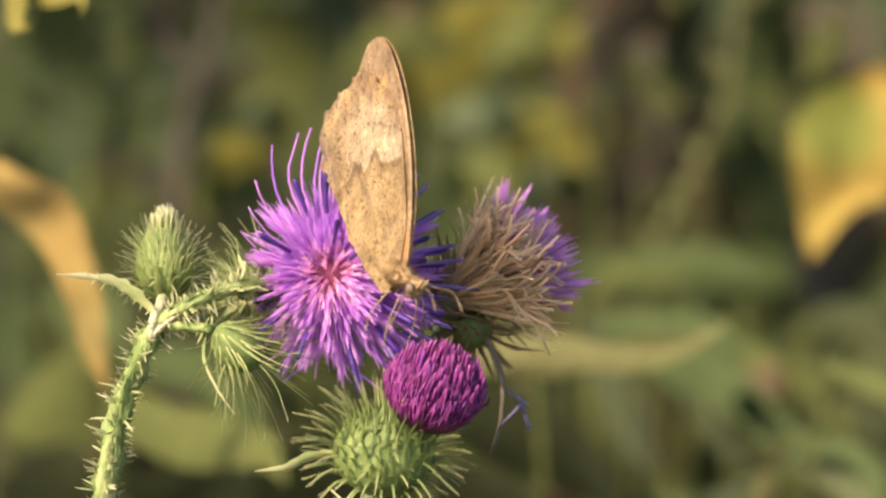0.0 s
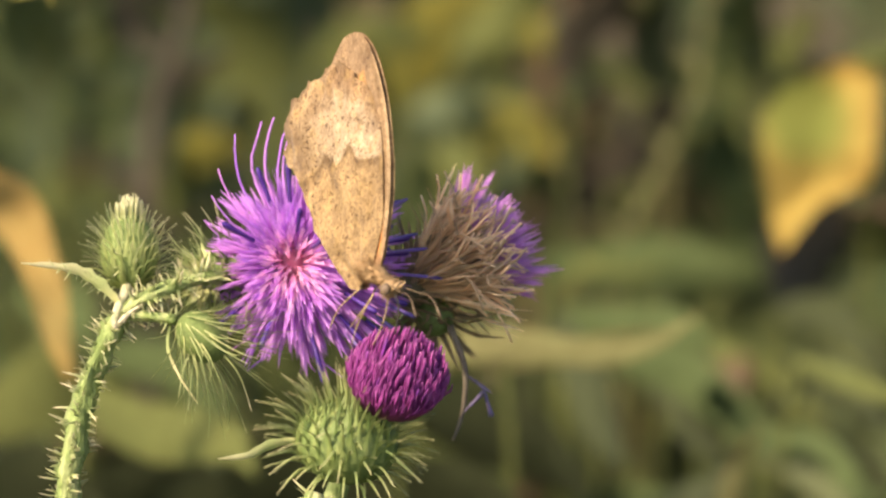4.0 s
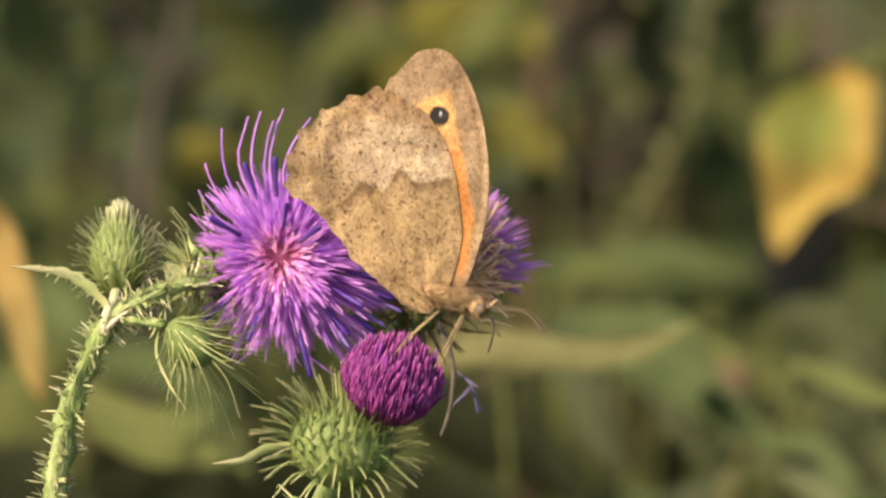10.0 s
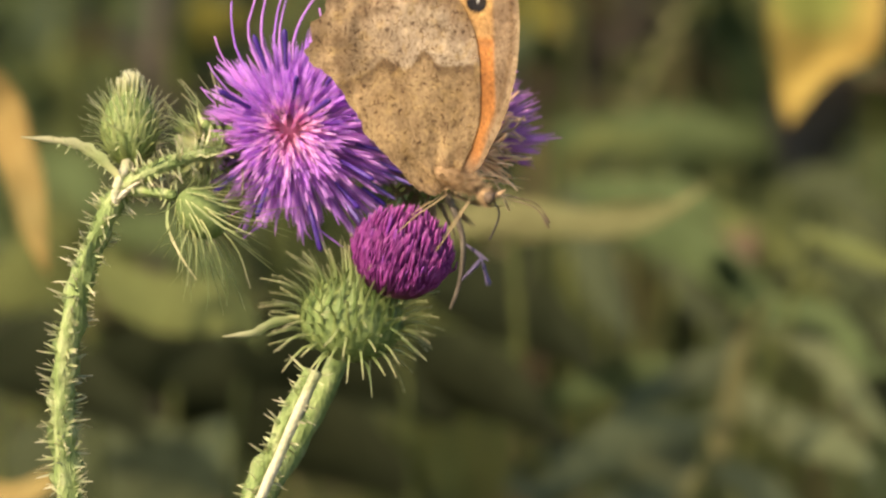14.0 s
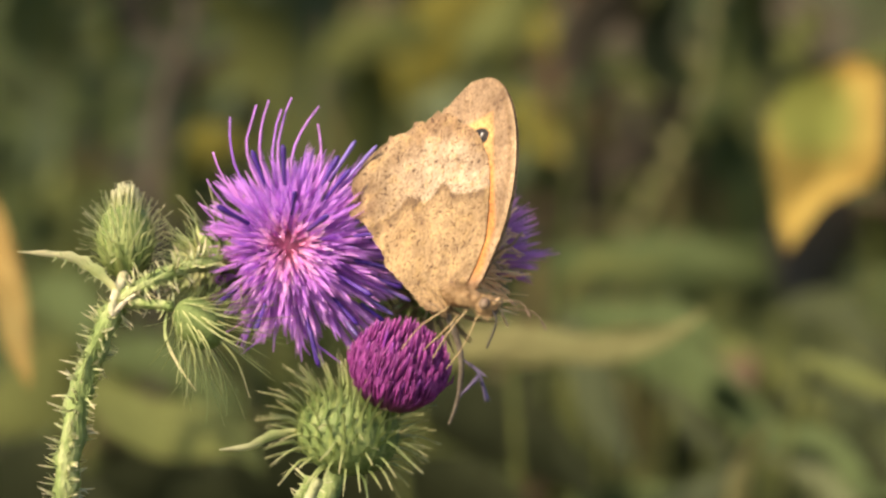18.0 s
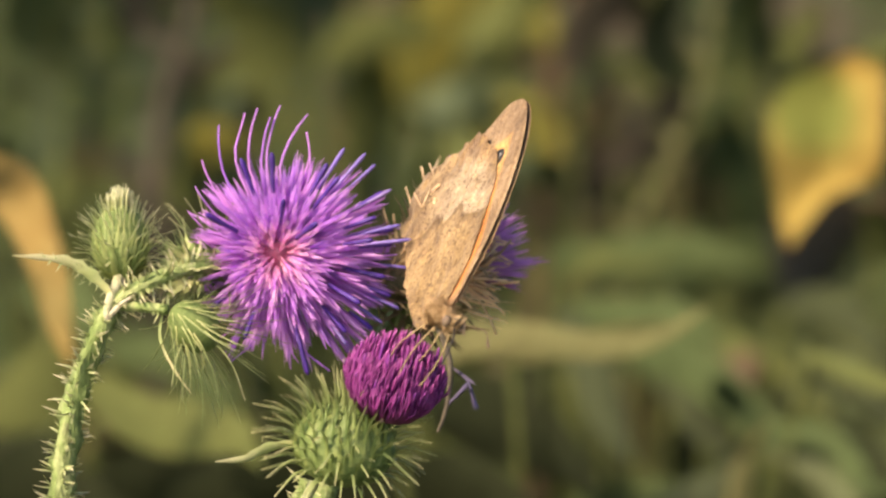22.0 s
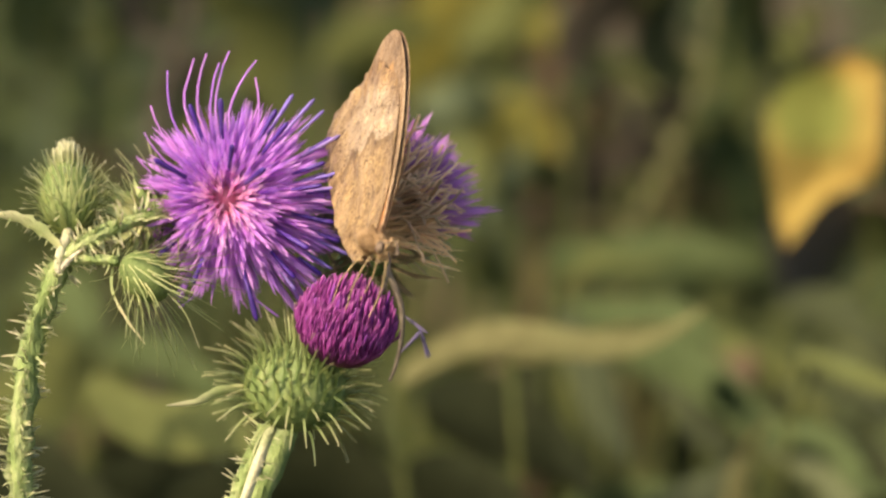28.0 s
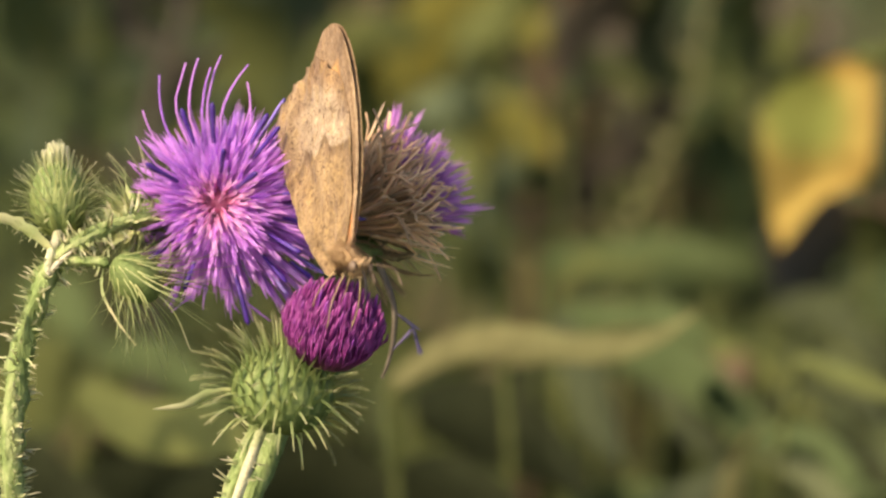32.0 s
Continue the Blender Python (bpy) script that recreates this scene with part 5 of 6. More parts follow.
# the yellowing leaves nearest behind the thistle
def yellow_material(name, lo, hi, green, patch=None):
    m, t, p = material(name, 0.85, 0.3)
    p.inputs["Specular IOR Level"].default_value = 0.1
    a, b = grain(t, 38, 2), grain(t, 160, 4)
    col = ramp(t, a, [(0.38, hi), (0.60, lo), (0.80, green if not patch else lo)])
    if patch:
        co = t.nodes.new("ShaderNodeTexCoord")
        di = t.nodes.new("ShaderNodeVectorMath")
        di.operation = "DISTANCE"
        di.inputs[1].default_value = patch
        mp = t.nodes.new("ShaderNodeMapping")
        mp.inputs["Scale"].default_value = (1, 0, 1)
        t.links.new(co.outputs["Object"], mp.inputs[0])
        t.links.new(mp.outputs[0], di.inputs[0])
        mr = t.nodes.new("ShaderNodeMapRange")
        mr.inputs[1].default_value, mr.inputs[2].default_value = 0.0086, 0.0040
        mr.inputs[3].default_value, mr.inputs[4].default_value = 0.0, 0.82
        t.links.new(di.outputs["Value"], mr.inputs[0])
        col = mixed(t, mr.outputs[0], col, green)
    col = mixed(t, 0.45, col, ramp(t, b, [(0.3, (0.7, 0.62, 0.5)), (0.7, (1.25, 1.25, 1.2))]), "MULTIPLY")
    paint(m, col)
    relief(t, p, b, 0.5, 0.001)
    return m


YELLOW = yellow_material("yellowing_leaf", (0.35, 0.255, 0.065), (0.37, 0.235, 0.055), (0.10, 0.14, 0.03), (-0.0078, 0, -0.0082))
TAWNY = LEAFY["tawny"] = yellow_material("tawny_leaf", (0.33, 0.25, 0.09), (0.39, 0.255, 0.08), (0.25, 0.22, 0.07))


def yellow_plants():
    d = 0.24
    foot = behind(46, -12, d)
    foot = Vector((foot.x + 0.02, foot.y + 0.06, -0.01))
    a = tagged(new("yellow_leaved_weed"), "weed with a hanging yellow leaf with a green patch", "weed")
    a.matrix_basis = Matrix.Translation(foot)
    k = (REACH + d) / REACH
    root = behind(43.0, 19.0, d)
    # a broad leaf that hangs, its tip drawn out to the lower left
    rows, verts, faces, wide = 40, [], [], 10
    for i in range(rows + 1):
        z = 19.0 - 19.5 * i / rows
        left = np.interp(-z, [-19.0, -17.6, -16.1, -13.3, -10.4, -6.4, -1.8, 0.5], [40.8, 37.6, 34.4, 32.7, 32.6, 33.1, 33.9, 34.8])
        right = np.interp(-z, [-19.0, -17.8, -13.3, -8.1, -6.1, -5.2, -4.1, -1.8, 0.5], [43.1, 44.7, 44.5, 44.1, 43.0, 40.2, 38.4, 36.6, 34.9])
        for q in range(wide + 1):
            u = q / wide
            x = left + (right - left) * u + 0.3 * ((i % 3) / 2 - 0.5) * (1 if q in (0, wide) else 0)
            verts.append(behind(x, z, d + 0.005 * math.sin(2.5 * u + 1) + 0.0005 * math.cos(12 * u) + 0.002 * math.sin(0.5 * z)) - root)
    for i in range(rows):
        for q in range(wide):
            c = i * (wide + 1) + q
            faces.append((c, c + 1, c + wide + 2, c + wide + 1))
    part("leaf", mesh("leaf", verts, faces, YELLOW), a, Matrix.Translation(root - foot), "yellow toothed leaf with a green patch")
    path = smooth_path([Vector((0, 0, 0)), Vector((0.02, 0.02, 0.3)), Vector((0.03, 0, 0.55)), root - foot], 6)
    part("stalk", mesh("stalk", *tube(path, [0.0035 - 0.0022 * i / len(path) for i in range(len(path))], 7), LEAFY["olive"]), a)
    root2, tip2 = behind(42, 3.5, d + 0.08), behind(36.5, -8.5, d + 0.07)
    part("leaf", blade_mesh("leaf", root2, tip2, 0.013 * k, LEAFY["umber"], 0.2, -48, 0.1, 0.6, 5), a, Matrix.Translation(root2 - foot), "withered dark leaf")
    path = smooth_path([Vector((0.02, 0.02, 0.3)), Vector((0.03, 0.05, 0.5)), root2 - foot], 5)
    part("stalk", mesh("stalk", *tube(path, [0.002] * len(path), 6), LEAFY["brown"]), a)

    d = 0.15
    k = (REACH + d) / REACH
    b = tagged(new("tawny_leaved_weed"), "weed with one long tawny yellow leaf", "weed")
    foot = behind(-56, 0, d)
    foot = Vector((foot.x - 0.02, foot.y + 0.03, -0.02))
    b.matrix_basis = Matrix.Translation(foot)
    root = behind(-58.0, 8.4, d)
    upper = smooth_path([behind(x, z, d) for x, z in ((-58, 8.6), (-54, 8.2), (-51.1, 7.7), (-48.2, 6.3), (-45.2, 5.2), (-43.1, 2.5), (-41.8, -1.5), (-40.6, -5.5), (-40.2, -10.7), (-40.1, -15.4))], 5)
    lower = smooth_path([behind(x, z, d + 0.004) for x, z in ((-58, 8.0), (-54, 5.0), (-51.1, 2.5), (-49.0, 0.8), (-47.0, -1.2), (-45.4, -3.8), (-44.3, -6.6), (-43.5, -9.2), (-42.4, -12.4), (-40.3, -15.8))], 5)
    v, f, wide = [], [], 6
    for i, (p, q) in enumerate(zip(upper, lower)):
        for c in range(wide + 1):
            u = c / wide
            p2 = p.lerp(q, u + (0.05 * (i % 2) if c == 0 else 0)) + VIEW.to_3x3() @ mm(0, 1.4 * math.sin(3 * u + 0.3 * i) + 0.5 * math.cos(9 * u), 0)
            v.append(p2 - root)
    for i in range(len(upper) - 1):
        for c in range(wide):
            g = i * (wide + 1) + c
            f.append((g, g + 1, g + wide + 2, g + wide + 1))
    part("leaf", mesh("leaf", v, f, TAWNY), b, Matrix.Translation(root - foot), "long tawny leaf")
    path = smooth_path([Vector((0, 0, 0)), Vector((-0.03, 0.02, 0.35)), (root - foot) + Vector((-0.02, 0, -0.03)), root - foot], 6)
    part("stalk", mesh("stalk", *tube(path, [0.003 - 0.0018 * i / len(path) for i in range(len(path))], 6), LEAFY["olive"]), b)
    return b, foot


TAWNY_WEED, TAWNY_FOOT = yellow_plants()


def upright(name, label, points, depth, width, colour, knots=0.0, leafy=1.0):
    """A stem that stands on the ground and passes through the points (x, z) of the view."""
    k = (REACH + depth) / REACH
    top = [behind(x, z, depth) for x, z in points]
    base = Vector((top[0].x * 1.02, top[0].y + 0.02, -0.02))
    path = [base.lerp(top[0], i / 10) for i in range(10)] + smooth_path(top, 8)
    n = len(path)
    r = [0.0005 * width * k * (1 + knots * math.sin(i * 1.3)) * (1.2 - 0.5 * i / n) for i in range(n)]
    ob = tagged(new(name), label, "weed")
    ob.matrix_basis = Matrix.Translation(base)
    part("stalk", mesh("stalk", *tube([q - base for q in path], r, 8, 0.15), LEAFY[colour]), ob)
    for i in range(len(path) - 4, 10, -7):
        turn = 1 if i % 2 else -1
        tip = path[i] + Vector((turn * 0.008 * k, -0.004, 0.007 * k)) * leafy
        part("leaf", blade_mesh("leaf", path[i], tip, 0.0025 * k * leafy, LEAFY[colour], 0.15, 20, 0.05, seed=i, n=8), ob, Matrix.Translation(path[i] - base))
    return ob, base


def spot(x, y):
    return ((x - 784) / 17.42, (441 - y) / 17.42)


def background():
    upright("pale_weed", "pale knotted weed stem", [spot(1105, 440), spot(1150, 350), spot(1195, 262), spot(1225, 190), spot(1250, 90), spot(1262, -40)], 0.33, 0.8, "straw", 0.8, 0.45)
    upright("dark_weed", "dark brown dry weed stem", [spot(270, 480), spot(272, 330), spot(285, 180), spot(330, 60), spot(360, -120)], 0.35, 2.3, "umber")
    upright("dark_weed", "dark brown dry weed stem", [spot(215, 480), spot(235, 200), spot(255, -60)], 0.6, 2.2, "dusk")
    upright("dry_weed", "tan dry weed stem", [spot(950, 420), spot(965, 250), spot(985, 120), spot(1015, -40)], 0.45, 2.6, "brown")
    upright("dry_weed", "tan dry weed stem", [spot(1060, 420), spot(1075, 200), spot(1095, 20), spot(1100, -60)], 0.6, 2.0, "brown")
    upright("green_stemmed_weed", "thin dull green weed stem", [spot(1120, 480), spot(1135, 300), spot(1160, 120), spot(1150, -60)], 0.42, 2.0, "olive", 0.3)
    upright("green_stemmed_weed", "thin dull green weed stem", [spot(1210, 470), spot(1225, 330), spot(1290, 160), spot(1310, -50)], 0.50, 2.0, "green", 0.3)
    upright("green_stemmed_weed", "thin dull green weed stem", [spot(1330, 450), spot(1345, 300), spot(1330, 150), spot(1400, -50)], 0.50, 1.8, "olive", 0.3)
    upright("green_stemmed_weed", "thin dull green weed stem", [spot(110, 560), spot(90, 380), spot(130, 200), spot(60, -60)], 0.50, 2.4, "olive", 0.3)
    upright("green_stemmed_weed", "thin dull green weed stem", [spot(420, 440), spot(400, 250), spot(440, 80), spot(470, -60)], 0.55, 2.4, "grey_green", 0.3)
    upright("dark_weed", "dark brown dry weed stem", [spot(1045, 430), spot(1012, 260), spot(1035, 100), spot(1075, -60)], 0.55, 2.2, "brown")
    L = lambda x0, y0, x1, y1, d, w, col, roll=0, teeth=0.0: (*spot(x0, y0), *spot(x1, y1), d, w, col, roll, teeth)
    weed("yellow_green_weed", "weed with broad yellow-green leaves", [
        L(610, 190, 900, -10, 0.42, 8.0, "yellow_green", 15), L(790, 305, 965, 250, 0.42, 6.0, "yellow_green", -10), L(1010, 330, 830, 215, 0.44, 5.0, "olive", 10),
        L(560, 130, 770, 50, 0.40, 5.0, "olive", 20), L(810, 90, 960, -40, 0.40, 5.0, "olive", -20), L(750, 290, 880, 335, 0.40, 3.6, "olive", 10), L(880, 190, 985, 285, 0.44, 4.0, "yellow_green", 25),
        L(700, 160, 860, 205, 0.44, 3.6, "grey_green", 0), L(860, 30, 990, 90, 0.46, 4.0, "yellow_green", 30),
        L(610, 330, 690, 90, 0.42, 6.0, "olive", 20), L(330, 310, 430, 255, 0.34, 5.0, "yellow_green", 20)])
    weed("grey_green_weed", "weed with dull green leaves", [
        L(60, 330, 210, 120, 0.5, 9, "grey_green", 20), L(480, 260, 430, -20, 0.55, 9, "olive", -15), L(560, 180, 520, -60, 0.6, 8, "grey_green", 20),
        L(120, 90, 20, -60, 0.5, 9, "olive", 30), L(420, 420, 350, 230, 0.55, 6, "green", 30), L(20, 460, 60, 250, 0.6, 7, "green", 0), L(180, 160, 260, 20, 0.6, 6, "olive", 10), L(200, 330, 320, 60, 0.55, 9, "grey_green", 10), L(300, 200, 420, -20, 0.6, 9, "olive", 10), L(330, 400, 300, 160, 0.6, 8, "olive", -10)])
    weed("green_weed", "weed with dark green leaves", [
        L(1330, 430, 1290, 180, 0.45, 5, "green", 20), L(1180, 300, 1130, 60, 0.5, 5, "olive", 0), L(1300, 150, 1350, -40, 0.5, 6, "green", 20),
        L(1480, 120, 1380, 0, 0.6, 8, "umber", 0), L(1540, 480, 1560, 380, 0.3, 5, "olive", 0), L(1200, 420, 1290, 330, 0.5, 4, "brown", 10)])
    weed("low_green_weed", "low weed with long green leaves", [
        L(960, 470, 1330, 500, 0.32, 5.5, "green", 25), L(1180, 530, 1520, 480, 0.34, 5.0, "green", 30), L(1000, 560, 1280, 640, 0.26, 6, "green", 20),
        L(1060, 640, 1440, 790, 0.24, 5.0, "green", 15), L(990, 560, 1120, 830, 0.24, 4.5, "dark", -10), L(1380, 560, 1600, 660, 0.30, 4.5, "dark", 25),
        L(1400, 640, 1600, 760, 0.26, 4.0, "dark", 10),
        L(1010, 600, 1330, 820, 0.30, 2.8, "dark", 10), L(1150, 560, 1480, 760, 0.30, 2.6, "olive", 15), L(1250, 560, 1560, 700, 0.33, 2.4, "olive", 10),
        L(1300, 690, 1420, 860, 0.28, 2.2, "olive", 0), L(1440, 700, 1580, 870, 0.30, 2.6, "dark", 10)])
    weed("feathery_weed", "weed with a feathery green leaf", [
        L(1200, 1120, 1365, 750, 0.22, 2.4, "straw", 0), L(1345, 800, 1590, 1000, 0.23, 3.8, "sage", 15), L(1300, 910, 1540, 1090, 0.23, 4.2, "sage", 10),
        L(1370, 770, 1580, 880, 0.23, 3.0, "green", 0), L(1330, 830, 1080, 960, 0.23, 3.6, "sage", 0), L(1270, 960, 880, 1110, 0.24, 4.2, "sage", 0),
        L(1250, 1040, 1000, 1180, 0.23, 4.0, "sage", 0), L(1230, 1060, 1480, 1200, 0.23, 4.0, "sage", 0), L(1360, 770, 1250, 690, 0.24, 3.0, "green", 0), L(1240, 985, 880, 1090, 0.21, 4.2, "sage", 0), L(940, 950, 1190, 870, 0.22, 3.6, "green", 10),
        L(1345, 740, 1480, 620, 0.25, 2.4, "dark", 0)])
    # the steeply rolled near-black leaves only imitate shade low in the growth
    weed("broad_leaved_weed", "weed with broad olive leaves above near-black leaves that imitate shade", [
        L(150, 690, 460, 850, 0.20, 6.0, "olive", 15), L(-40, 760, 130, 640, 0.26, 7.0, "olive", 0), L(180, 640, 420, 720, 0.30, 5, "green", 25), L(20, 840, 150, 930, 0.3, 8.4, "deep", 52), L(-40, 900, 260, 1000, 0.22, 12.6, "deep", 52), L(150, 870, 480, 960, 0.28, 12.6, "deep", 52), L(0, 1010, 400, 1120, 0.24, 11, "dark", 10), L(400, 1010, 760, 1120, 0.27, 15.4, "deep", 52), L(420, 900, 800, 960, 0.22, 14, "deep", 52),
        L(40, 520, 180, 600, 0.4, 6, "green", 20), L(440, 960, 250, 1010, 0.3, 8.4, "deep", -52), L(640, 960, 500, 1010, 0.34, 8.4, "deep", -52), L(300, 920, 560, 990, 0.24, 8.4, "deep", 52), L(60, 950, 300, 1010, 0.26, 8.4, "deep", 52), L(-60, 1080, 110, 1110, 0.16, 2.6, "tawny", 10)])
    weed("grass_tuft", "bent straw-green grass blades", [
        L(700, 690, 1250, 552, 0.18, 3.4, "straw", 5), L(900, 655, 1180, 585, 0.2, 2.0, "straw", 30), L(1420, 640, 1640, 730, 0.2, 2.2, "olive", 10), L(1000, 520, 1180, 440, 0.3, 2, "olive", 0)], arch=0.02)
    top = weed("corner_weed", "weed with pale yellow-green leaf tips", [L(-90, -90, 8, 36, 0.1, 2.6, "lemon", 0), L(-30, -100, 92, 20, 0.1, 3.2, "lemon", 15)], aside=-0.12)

    # near-black leaves are added to read as shaded gaps; brown and umber ones are withered
    weed("withered_weed", "withered weed with brown leaves and near-black leaves that imitate shaded gaps", [
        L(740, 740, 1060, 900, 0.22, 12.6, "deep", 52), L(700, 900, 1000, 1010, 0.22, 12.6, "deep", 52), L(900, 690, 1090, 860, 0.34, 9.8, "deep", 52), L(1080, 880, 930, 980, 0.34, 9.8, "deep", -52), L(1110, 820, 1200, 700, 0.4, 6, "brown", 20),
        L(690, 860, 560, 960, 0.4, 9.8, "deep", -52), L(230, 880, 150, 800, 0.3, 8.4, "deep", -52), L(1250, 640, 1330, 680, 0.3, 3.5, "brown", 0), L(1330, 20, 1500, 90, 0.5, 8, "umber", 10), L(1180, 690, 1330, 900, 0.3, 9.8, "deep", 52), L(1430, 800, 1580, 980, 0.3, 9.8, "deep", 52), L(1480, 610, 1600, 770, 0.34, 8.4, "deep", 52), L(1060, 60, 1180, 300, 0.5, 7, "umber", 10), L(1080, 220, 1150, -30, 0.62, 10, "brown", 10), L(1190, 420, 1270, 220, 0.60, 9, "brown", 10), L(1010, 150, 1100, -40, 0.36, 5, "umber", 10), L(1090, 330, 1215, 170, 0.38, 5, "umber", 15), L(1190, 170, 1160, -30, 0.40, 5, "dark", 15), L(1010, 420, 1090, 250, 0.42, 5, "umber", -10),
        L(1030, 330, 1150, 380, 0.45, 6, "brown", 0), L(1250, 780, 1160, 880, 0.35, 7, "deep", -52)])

    # leafy weeds that break up the growth farther off
    rng = random.Random(23)
    kinds = ("green", "green", "olive", "olive", "grey_green", "brown", "grey_green", "dark")
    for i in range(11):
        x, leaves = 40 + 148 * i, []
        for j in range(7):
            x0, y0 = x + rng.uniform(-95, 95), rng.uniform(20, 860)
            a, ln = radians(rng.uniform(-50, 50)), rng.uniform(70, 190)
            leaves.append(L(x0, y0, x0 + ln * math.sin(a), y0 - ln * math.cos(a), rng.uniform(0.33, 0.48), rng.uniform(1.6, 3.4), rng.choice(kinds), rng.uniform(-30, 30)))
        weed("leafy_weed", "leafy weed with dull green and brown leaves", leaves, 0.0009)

    # undergrowth that fills the rest: many narrow blades and small leaves, one sheet of growth
    rng = random.Random(11)
    for name, cols, n in (("undergrowth", ("dark", "green"), 2600), ("dry_undergrowth", ("brown", "tan"), 900), ("pale_undergrowth", ("olive", "grey_green"), 1500)):
        for c in cols:
            v, f = [], []
            for i in range(n // len(cols)):
                y = 0.45 + 2.6 * rng.random() ** 1.2
                x = rng.uniform(-1, 1) * (0.16 + 0.22 * y)
                p = Vector((x, y, ground_height(x, y) - 0.01))
                h = rng.uniform(0.10, 0.34) * (0.6 if y < 0.8 else 1.0)
                if y < 0.9:
                    h = min(h, 0.30)
                bend = Vector((rng.uniform(-1, 1), rng.uniform(-1, 1), 0)) * h * rng.uniform(0.2, 0.8)
                wdt = rng.uniform(0.006, 0.022)
                pts = [p + bend * (s * s) + Vector((0, 0, h * s * (1 - 0.25 * s))) for s in (0, 0.3, 0.6, 0.85, 1.0)]
                a = rng.uniform(0, 3.14)
                strip(pts, [wdt * q for q in (0.5, 0.9, 1.0, 0.6, 0.06)], (math.cos(a), math.sin(a), 0.1), 0.15, v, f)
            tagged(new(name, mesh(name, v, f, LEAFY[c])), {"undergrowth": "dense green undergrowth of blades and leaves", "dry_undergrowth": "dry brown blades among the weeds",
                                                           "pale_undergrowth": "dull olive blades among the weeds"}[name], "undergrowth", kind="stuff")

    # the meadow round about, thinner than the growth behind the thistle
    for c, n in (("green", 9000), ("olive", 6000), ("brown", 3000)):
        v, f = [], []
        while n:
            x, y = rng.gauss(0, 1.5), rng.gauss(0.8, 1.5)
            if y > 0.45 and abs(x) < 0.16 + 0.22 * y and y < 3.0:
                continue
            n -= 1
            p = Vector((x, y, ground_height(x, y) - 0.01))
            h, a = rng.uniform(0.08, 0.30) * (0.4 if abs(x) < 0.3 and -0.9 < y < 0.45 else 1), rng.uniform(0, 6.28)
            bend = Vector((math.cos(a), math.sin(a), 0)) * h * rng.uniform(0.2, 0.8)
            wdt = rng.uniform(0.006, 0.022)
            pts = [p + bend * (s * s) + Vector((0, 0, h * s * (1 - 0.25 * s))) for s in (0, 0.45, 0.8, 1.0)]
            strip(pts, [wdt * q for q in (0.5, 1.0, 0.7, 0.06)], (math.sin(a), -math.cos(a), 0.1), 0.15, v, f)
        tagged(new("meadow_grass", mesh("meadow_grass", v, f, LEAFY[c])), {"green": "loose green meadow grass", "olive": "dull olive meadow grass", "brown": "dry brown meadow grass"}[c], "grass", kind="stuff")
    return top


CORNER_WEED = background()


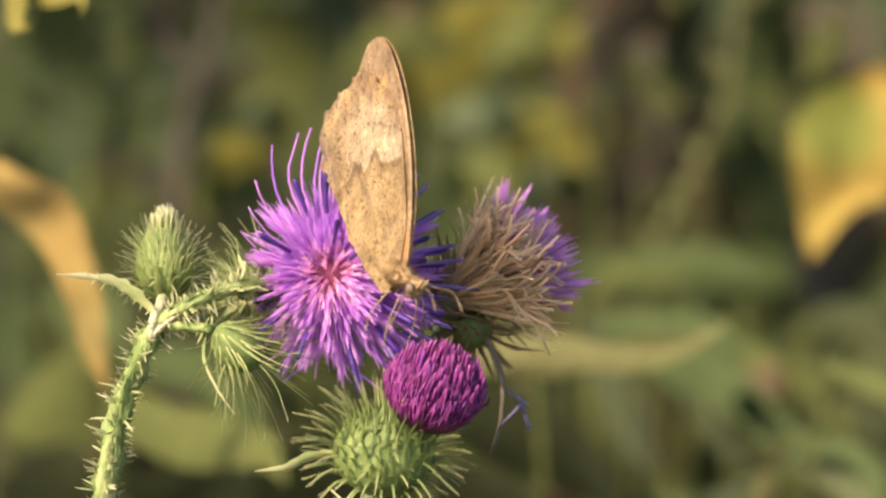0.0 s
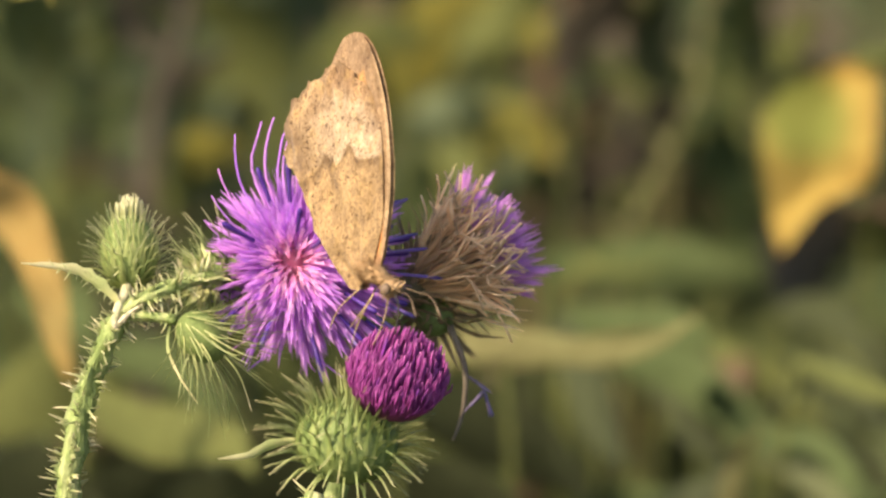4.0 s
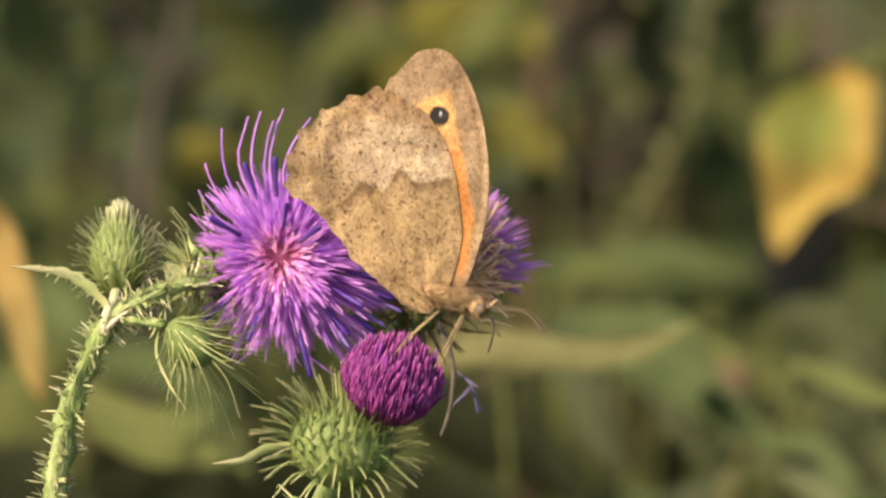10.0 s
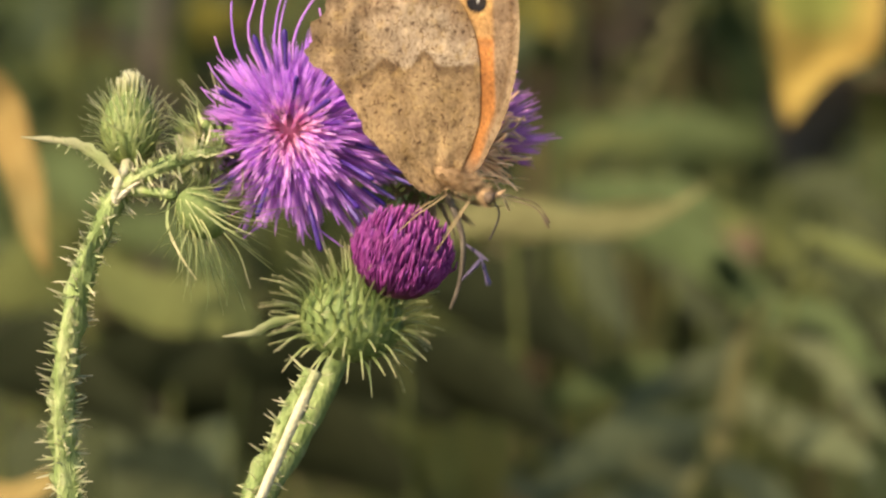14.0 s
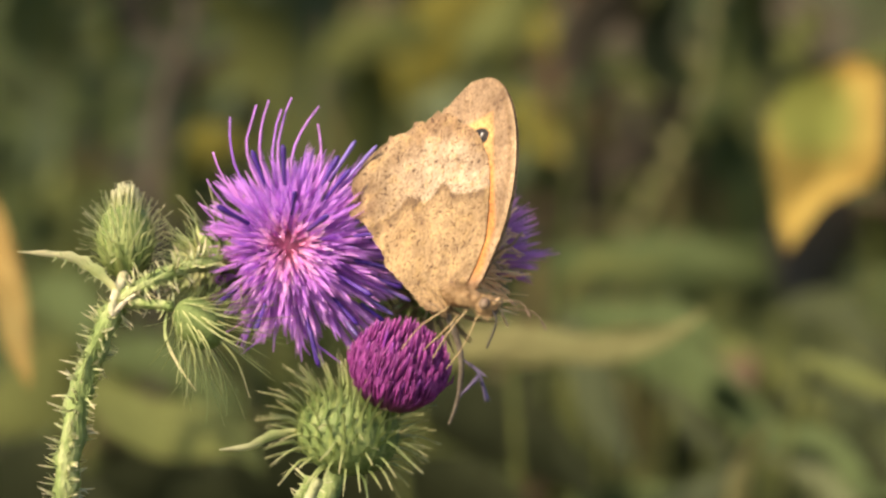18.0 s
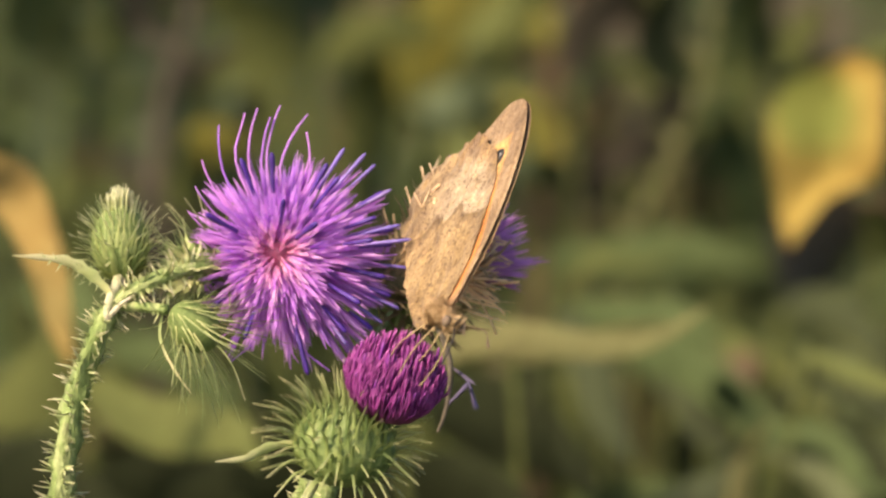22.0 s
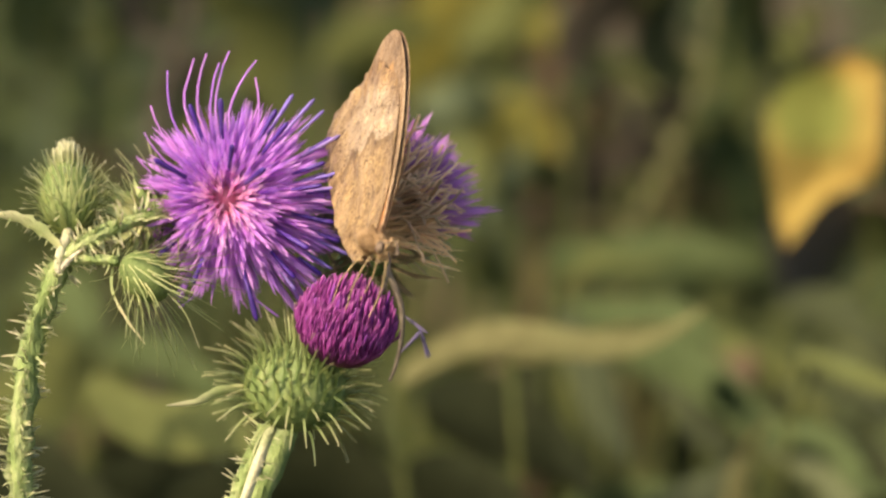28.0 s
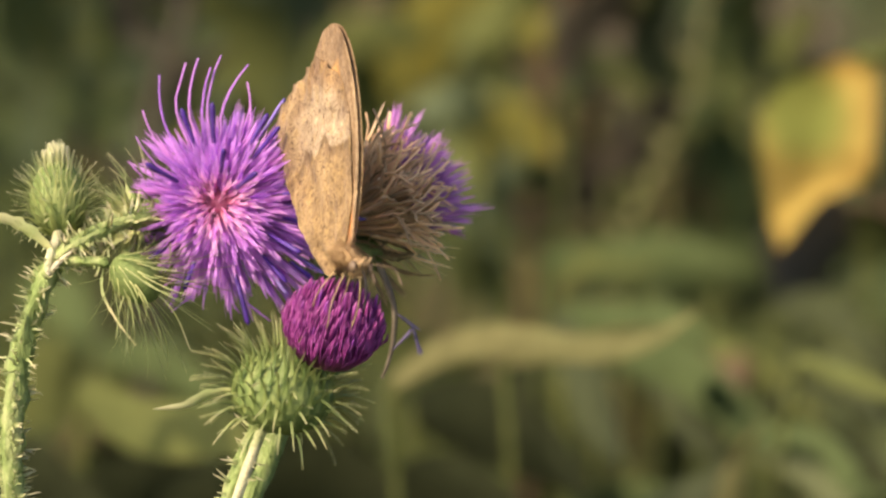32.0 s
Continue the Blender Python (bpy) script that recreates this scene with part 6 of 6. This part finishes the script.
# ---- what moves ----
def motions():
    pivot = mm(-31.9, 0, 1.8)
    stem_rows, part_rows, leaf_rows = [], {o.name: [] for o in (HEAD, LOW, DRY, FADE)}, []
    place = {}
    for t, pan, tilt, ax, az, lean, hx, hz, lx, lz, bx, bz, yx, yz in SWAY:
        stem = Matrix.Translation(mm(ax, 0, az) + pivot) @ Matrix.Rotation(radians(lean - 0.7), 4, "Y") @ Matrix.Translation(-pivot)
        place[t] = mm(ax + hx, 0, az + hz)
        stem_rows.append((t, VIEW @ stem @ Matrix.Translation(ROOT)))
        for ob, x, z in ((HEAD, ax + hx, az + hz), (LOW, lx, lz), (DRY, bx, bz), (FADE, bx, bz)):
            part_rows[ob.name].append((t, Matrix.Translation(-ROOT) @ stem.inverted() @ Matrix.Translation(mm(x, 0, z) + ORIGIN[ob.name])))
        leaf_rows.append((t, Matrix.Translation(VIEW.to_3x3() @ (mm(yx, 0, yz) * (REACH + 0.15) / REACH)) @ Matrix.Translation(TAWNY_FOOT)))
    walk(thistle, stem_rows)
    for ob in (HEAD, LOW, DRY, FADE):
        walk(ob, part_rows[ob.name])
    walk(TAWNY_WEED, leaf_rows)
    rest = CORNER_WEED.matrix_basis.copy()
    drift = ((0, 0, 0), (3.0, 0, 0.3), (6.0, -0.5, 0.9), (8.0, -3.0, 4.5), (20.0, -3.5, 4.0), (32.0, -3.5, 4.5))
    walk(CORNER_WEED, [(t, Matrix.Translation(VIEW.to_3x3() @ mm(x, 0, z)) @ rest) for t, x, z in drift])

    rows, swings = [], []
    for t, turn, lean, pitch, swing, x, z in SITTING:
        d = -9.0 - 4.0 * math.sin(radians(turn))
        k = (1000 * REACH + d) / (1000 * REACH)
        turn_m = Matrix.Rotation(radians(lean), 4, "Y") @ Matrix.Rotation(radians(pitch), 4, "X") @ Matrix.Rotation(radians(-turn), 4, "Z")
        rows.append((t, VIEW @ Matrix.Translation(mm(x * k, d, z * k)) @ turn_m))
        swings.append((t, swing))
    walk(BUTTERFLY, rows)
    # the far wings flick open twice while it shifts its footing
    flick = ((0, 0), (8.2, 0), (8.3, 24), (8.4, 46), (8.5, 8), (8.6, 0), (9.4, 0), (9.5, 14), (9.6, 0), (32.0, 0))
    times, degs = [k[0] for k in flick], [k[1] for k in flick]
    moments = sorted({t for t, _ in swings} | set(times))
    for w, h, side in FORES:
        for ob, gap, beat in ((w, 0.10, 1), (h, 0.24, 0)):
            keyed = []
            for t in moments:
                s = beat * float(np.interp(t, [k[0] for k in swings], [k[1] for k in swings]))
                o = float(np.interp(t, times, degs)) if side > 0 else 0.12 * float(np.interp(t, times, degs))
                keyed.append((t, Matrix.Translation(mm(0, side * gap, 0)) @ Matrix.Rotation(radians(WING_OPEN[side] - side * o), 4, "X") @ Matrix.Rotation(radians(s), 4, "Y")))
            walk(ob, keyed)

    # the bee flies in, works behind the butterfly and leaves to the upper left
    def perch(t, x, z, turn, y=9.0):
        return (t, VIEW @ Matrix.Translation(place[t] + mm(x, y, z)) @ pose(0, 0, 0, 0, -turn, 165))
    away = Matrix.Translation((-0.45, 0.30, ground_height(-0.45, 0.30) + 0.0016)) @ pose(0, 0, 0, 0, 0, 165)
    rows = [(0, away), (4.3, away), (4.8, VIEW @ Matrix.Translation((-0.05, 0.03, 0.04)) @ pose(0, 0, 0, 0, 0, 165))]
    rows += [perch(5.5, -13.0, 7.4, 10), perch(6.0, -11.8, 6.6, 0), perch(6.5, -13.6, 7.2, 15), perch(7.0, -13.7, 7.0, 5), perch(7.5, -13.4, 6.6, 10), perch(8.0, -11.0, 6.4, 0)]
    rows += [(8.3, VIEW @ Matrix.Translation(mm(-13.2, 9, 11.0)) @ pose(0, 0, 0, 0, -5, 165)), (8.4, VIEW @ Matrix.Translation(mm(-14.4, 9, 14.0)) @ pose(0, 0, 0, 0, -15, 165)),
             (8.5, VIEW @ Matrix.Translation(mm(-31.5, 14, 18.5)) @ pose(0, 0, 0, 0, -60, 165)), (8.7, VIEW @ Matrix.Translation(mm(-70, 30, 26)) @ pose(0, 0, 0, 0, -60, 165)),
             (9.4, away), (32.0, away)]
    walk(BEE, rows)


motions()
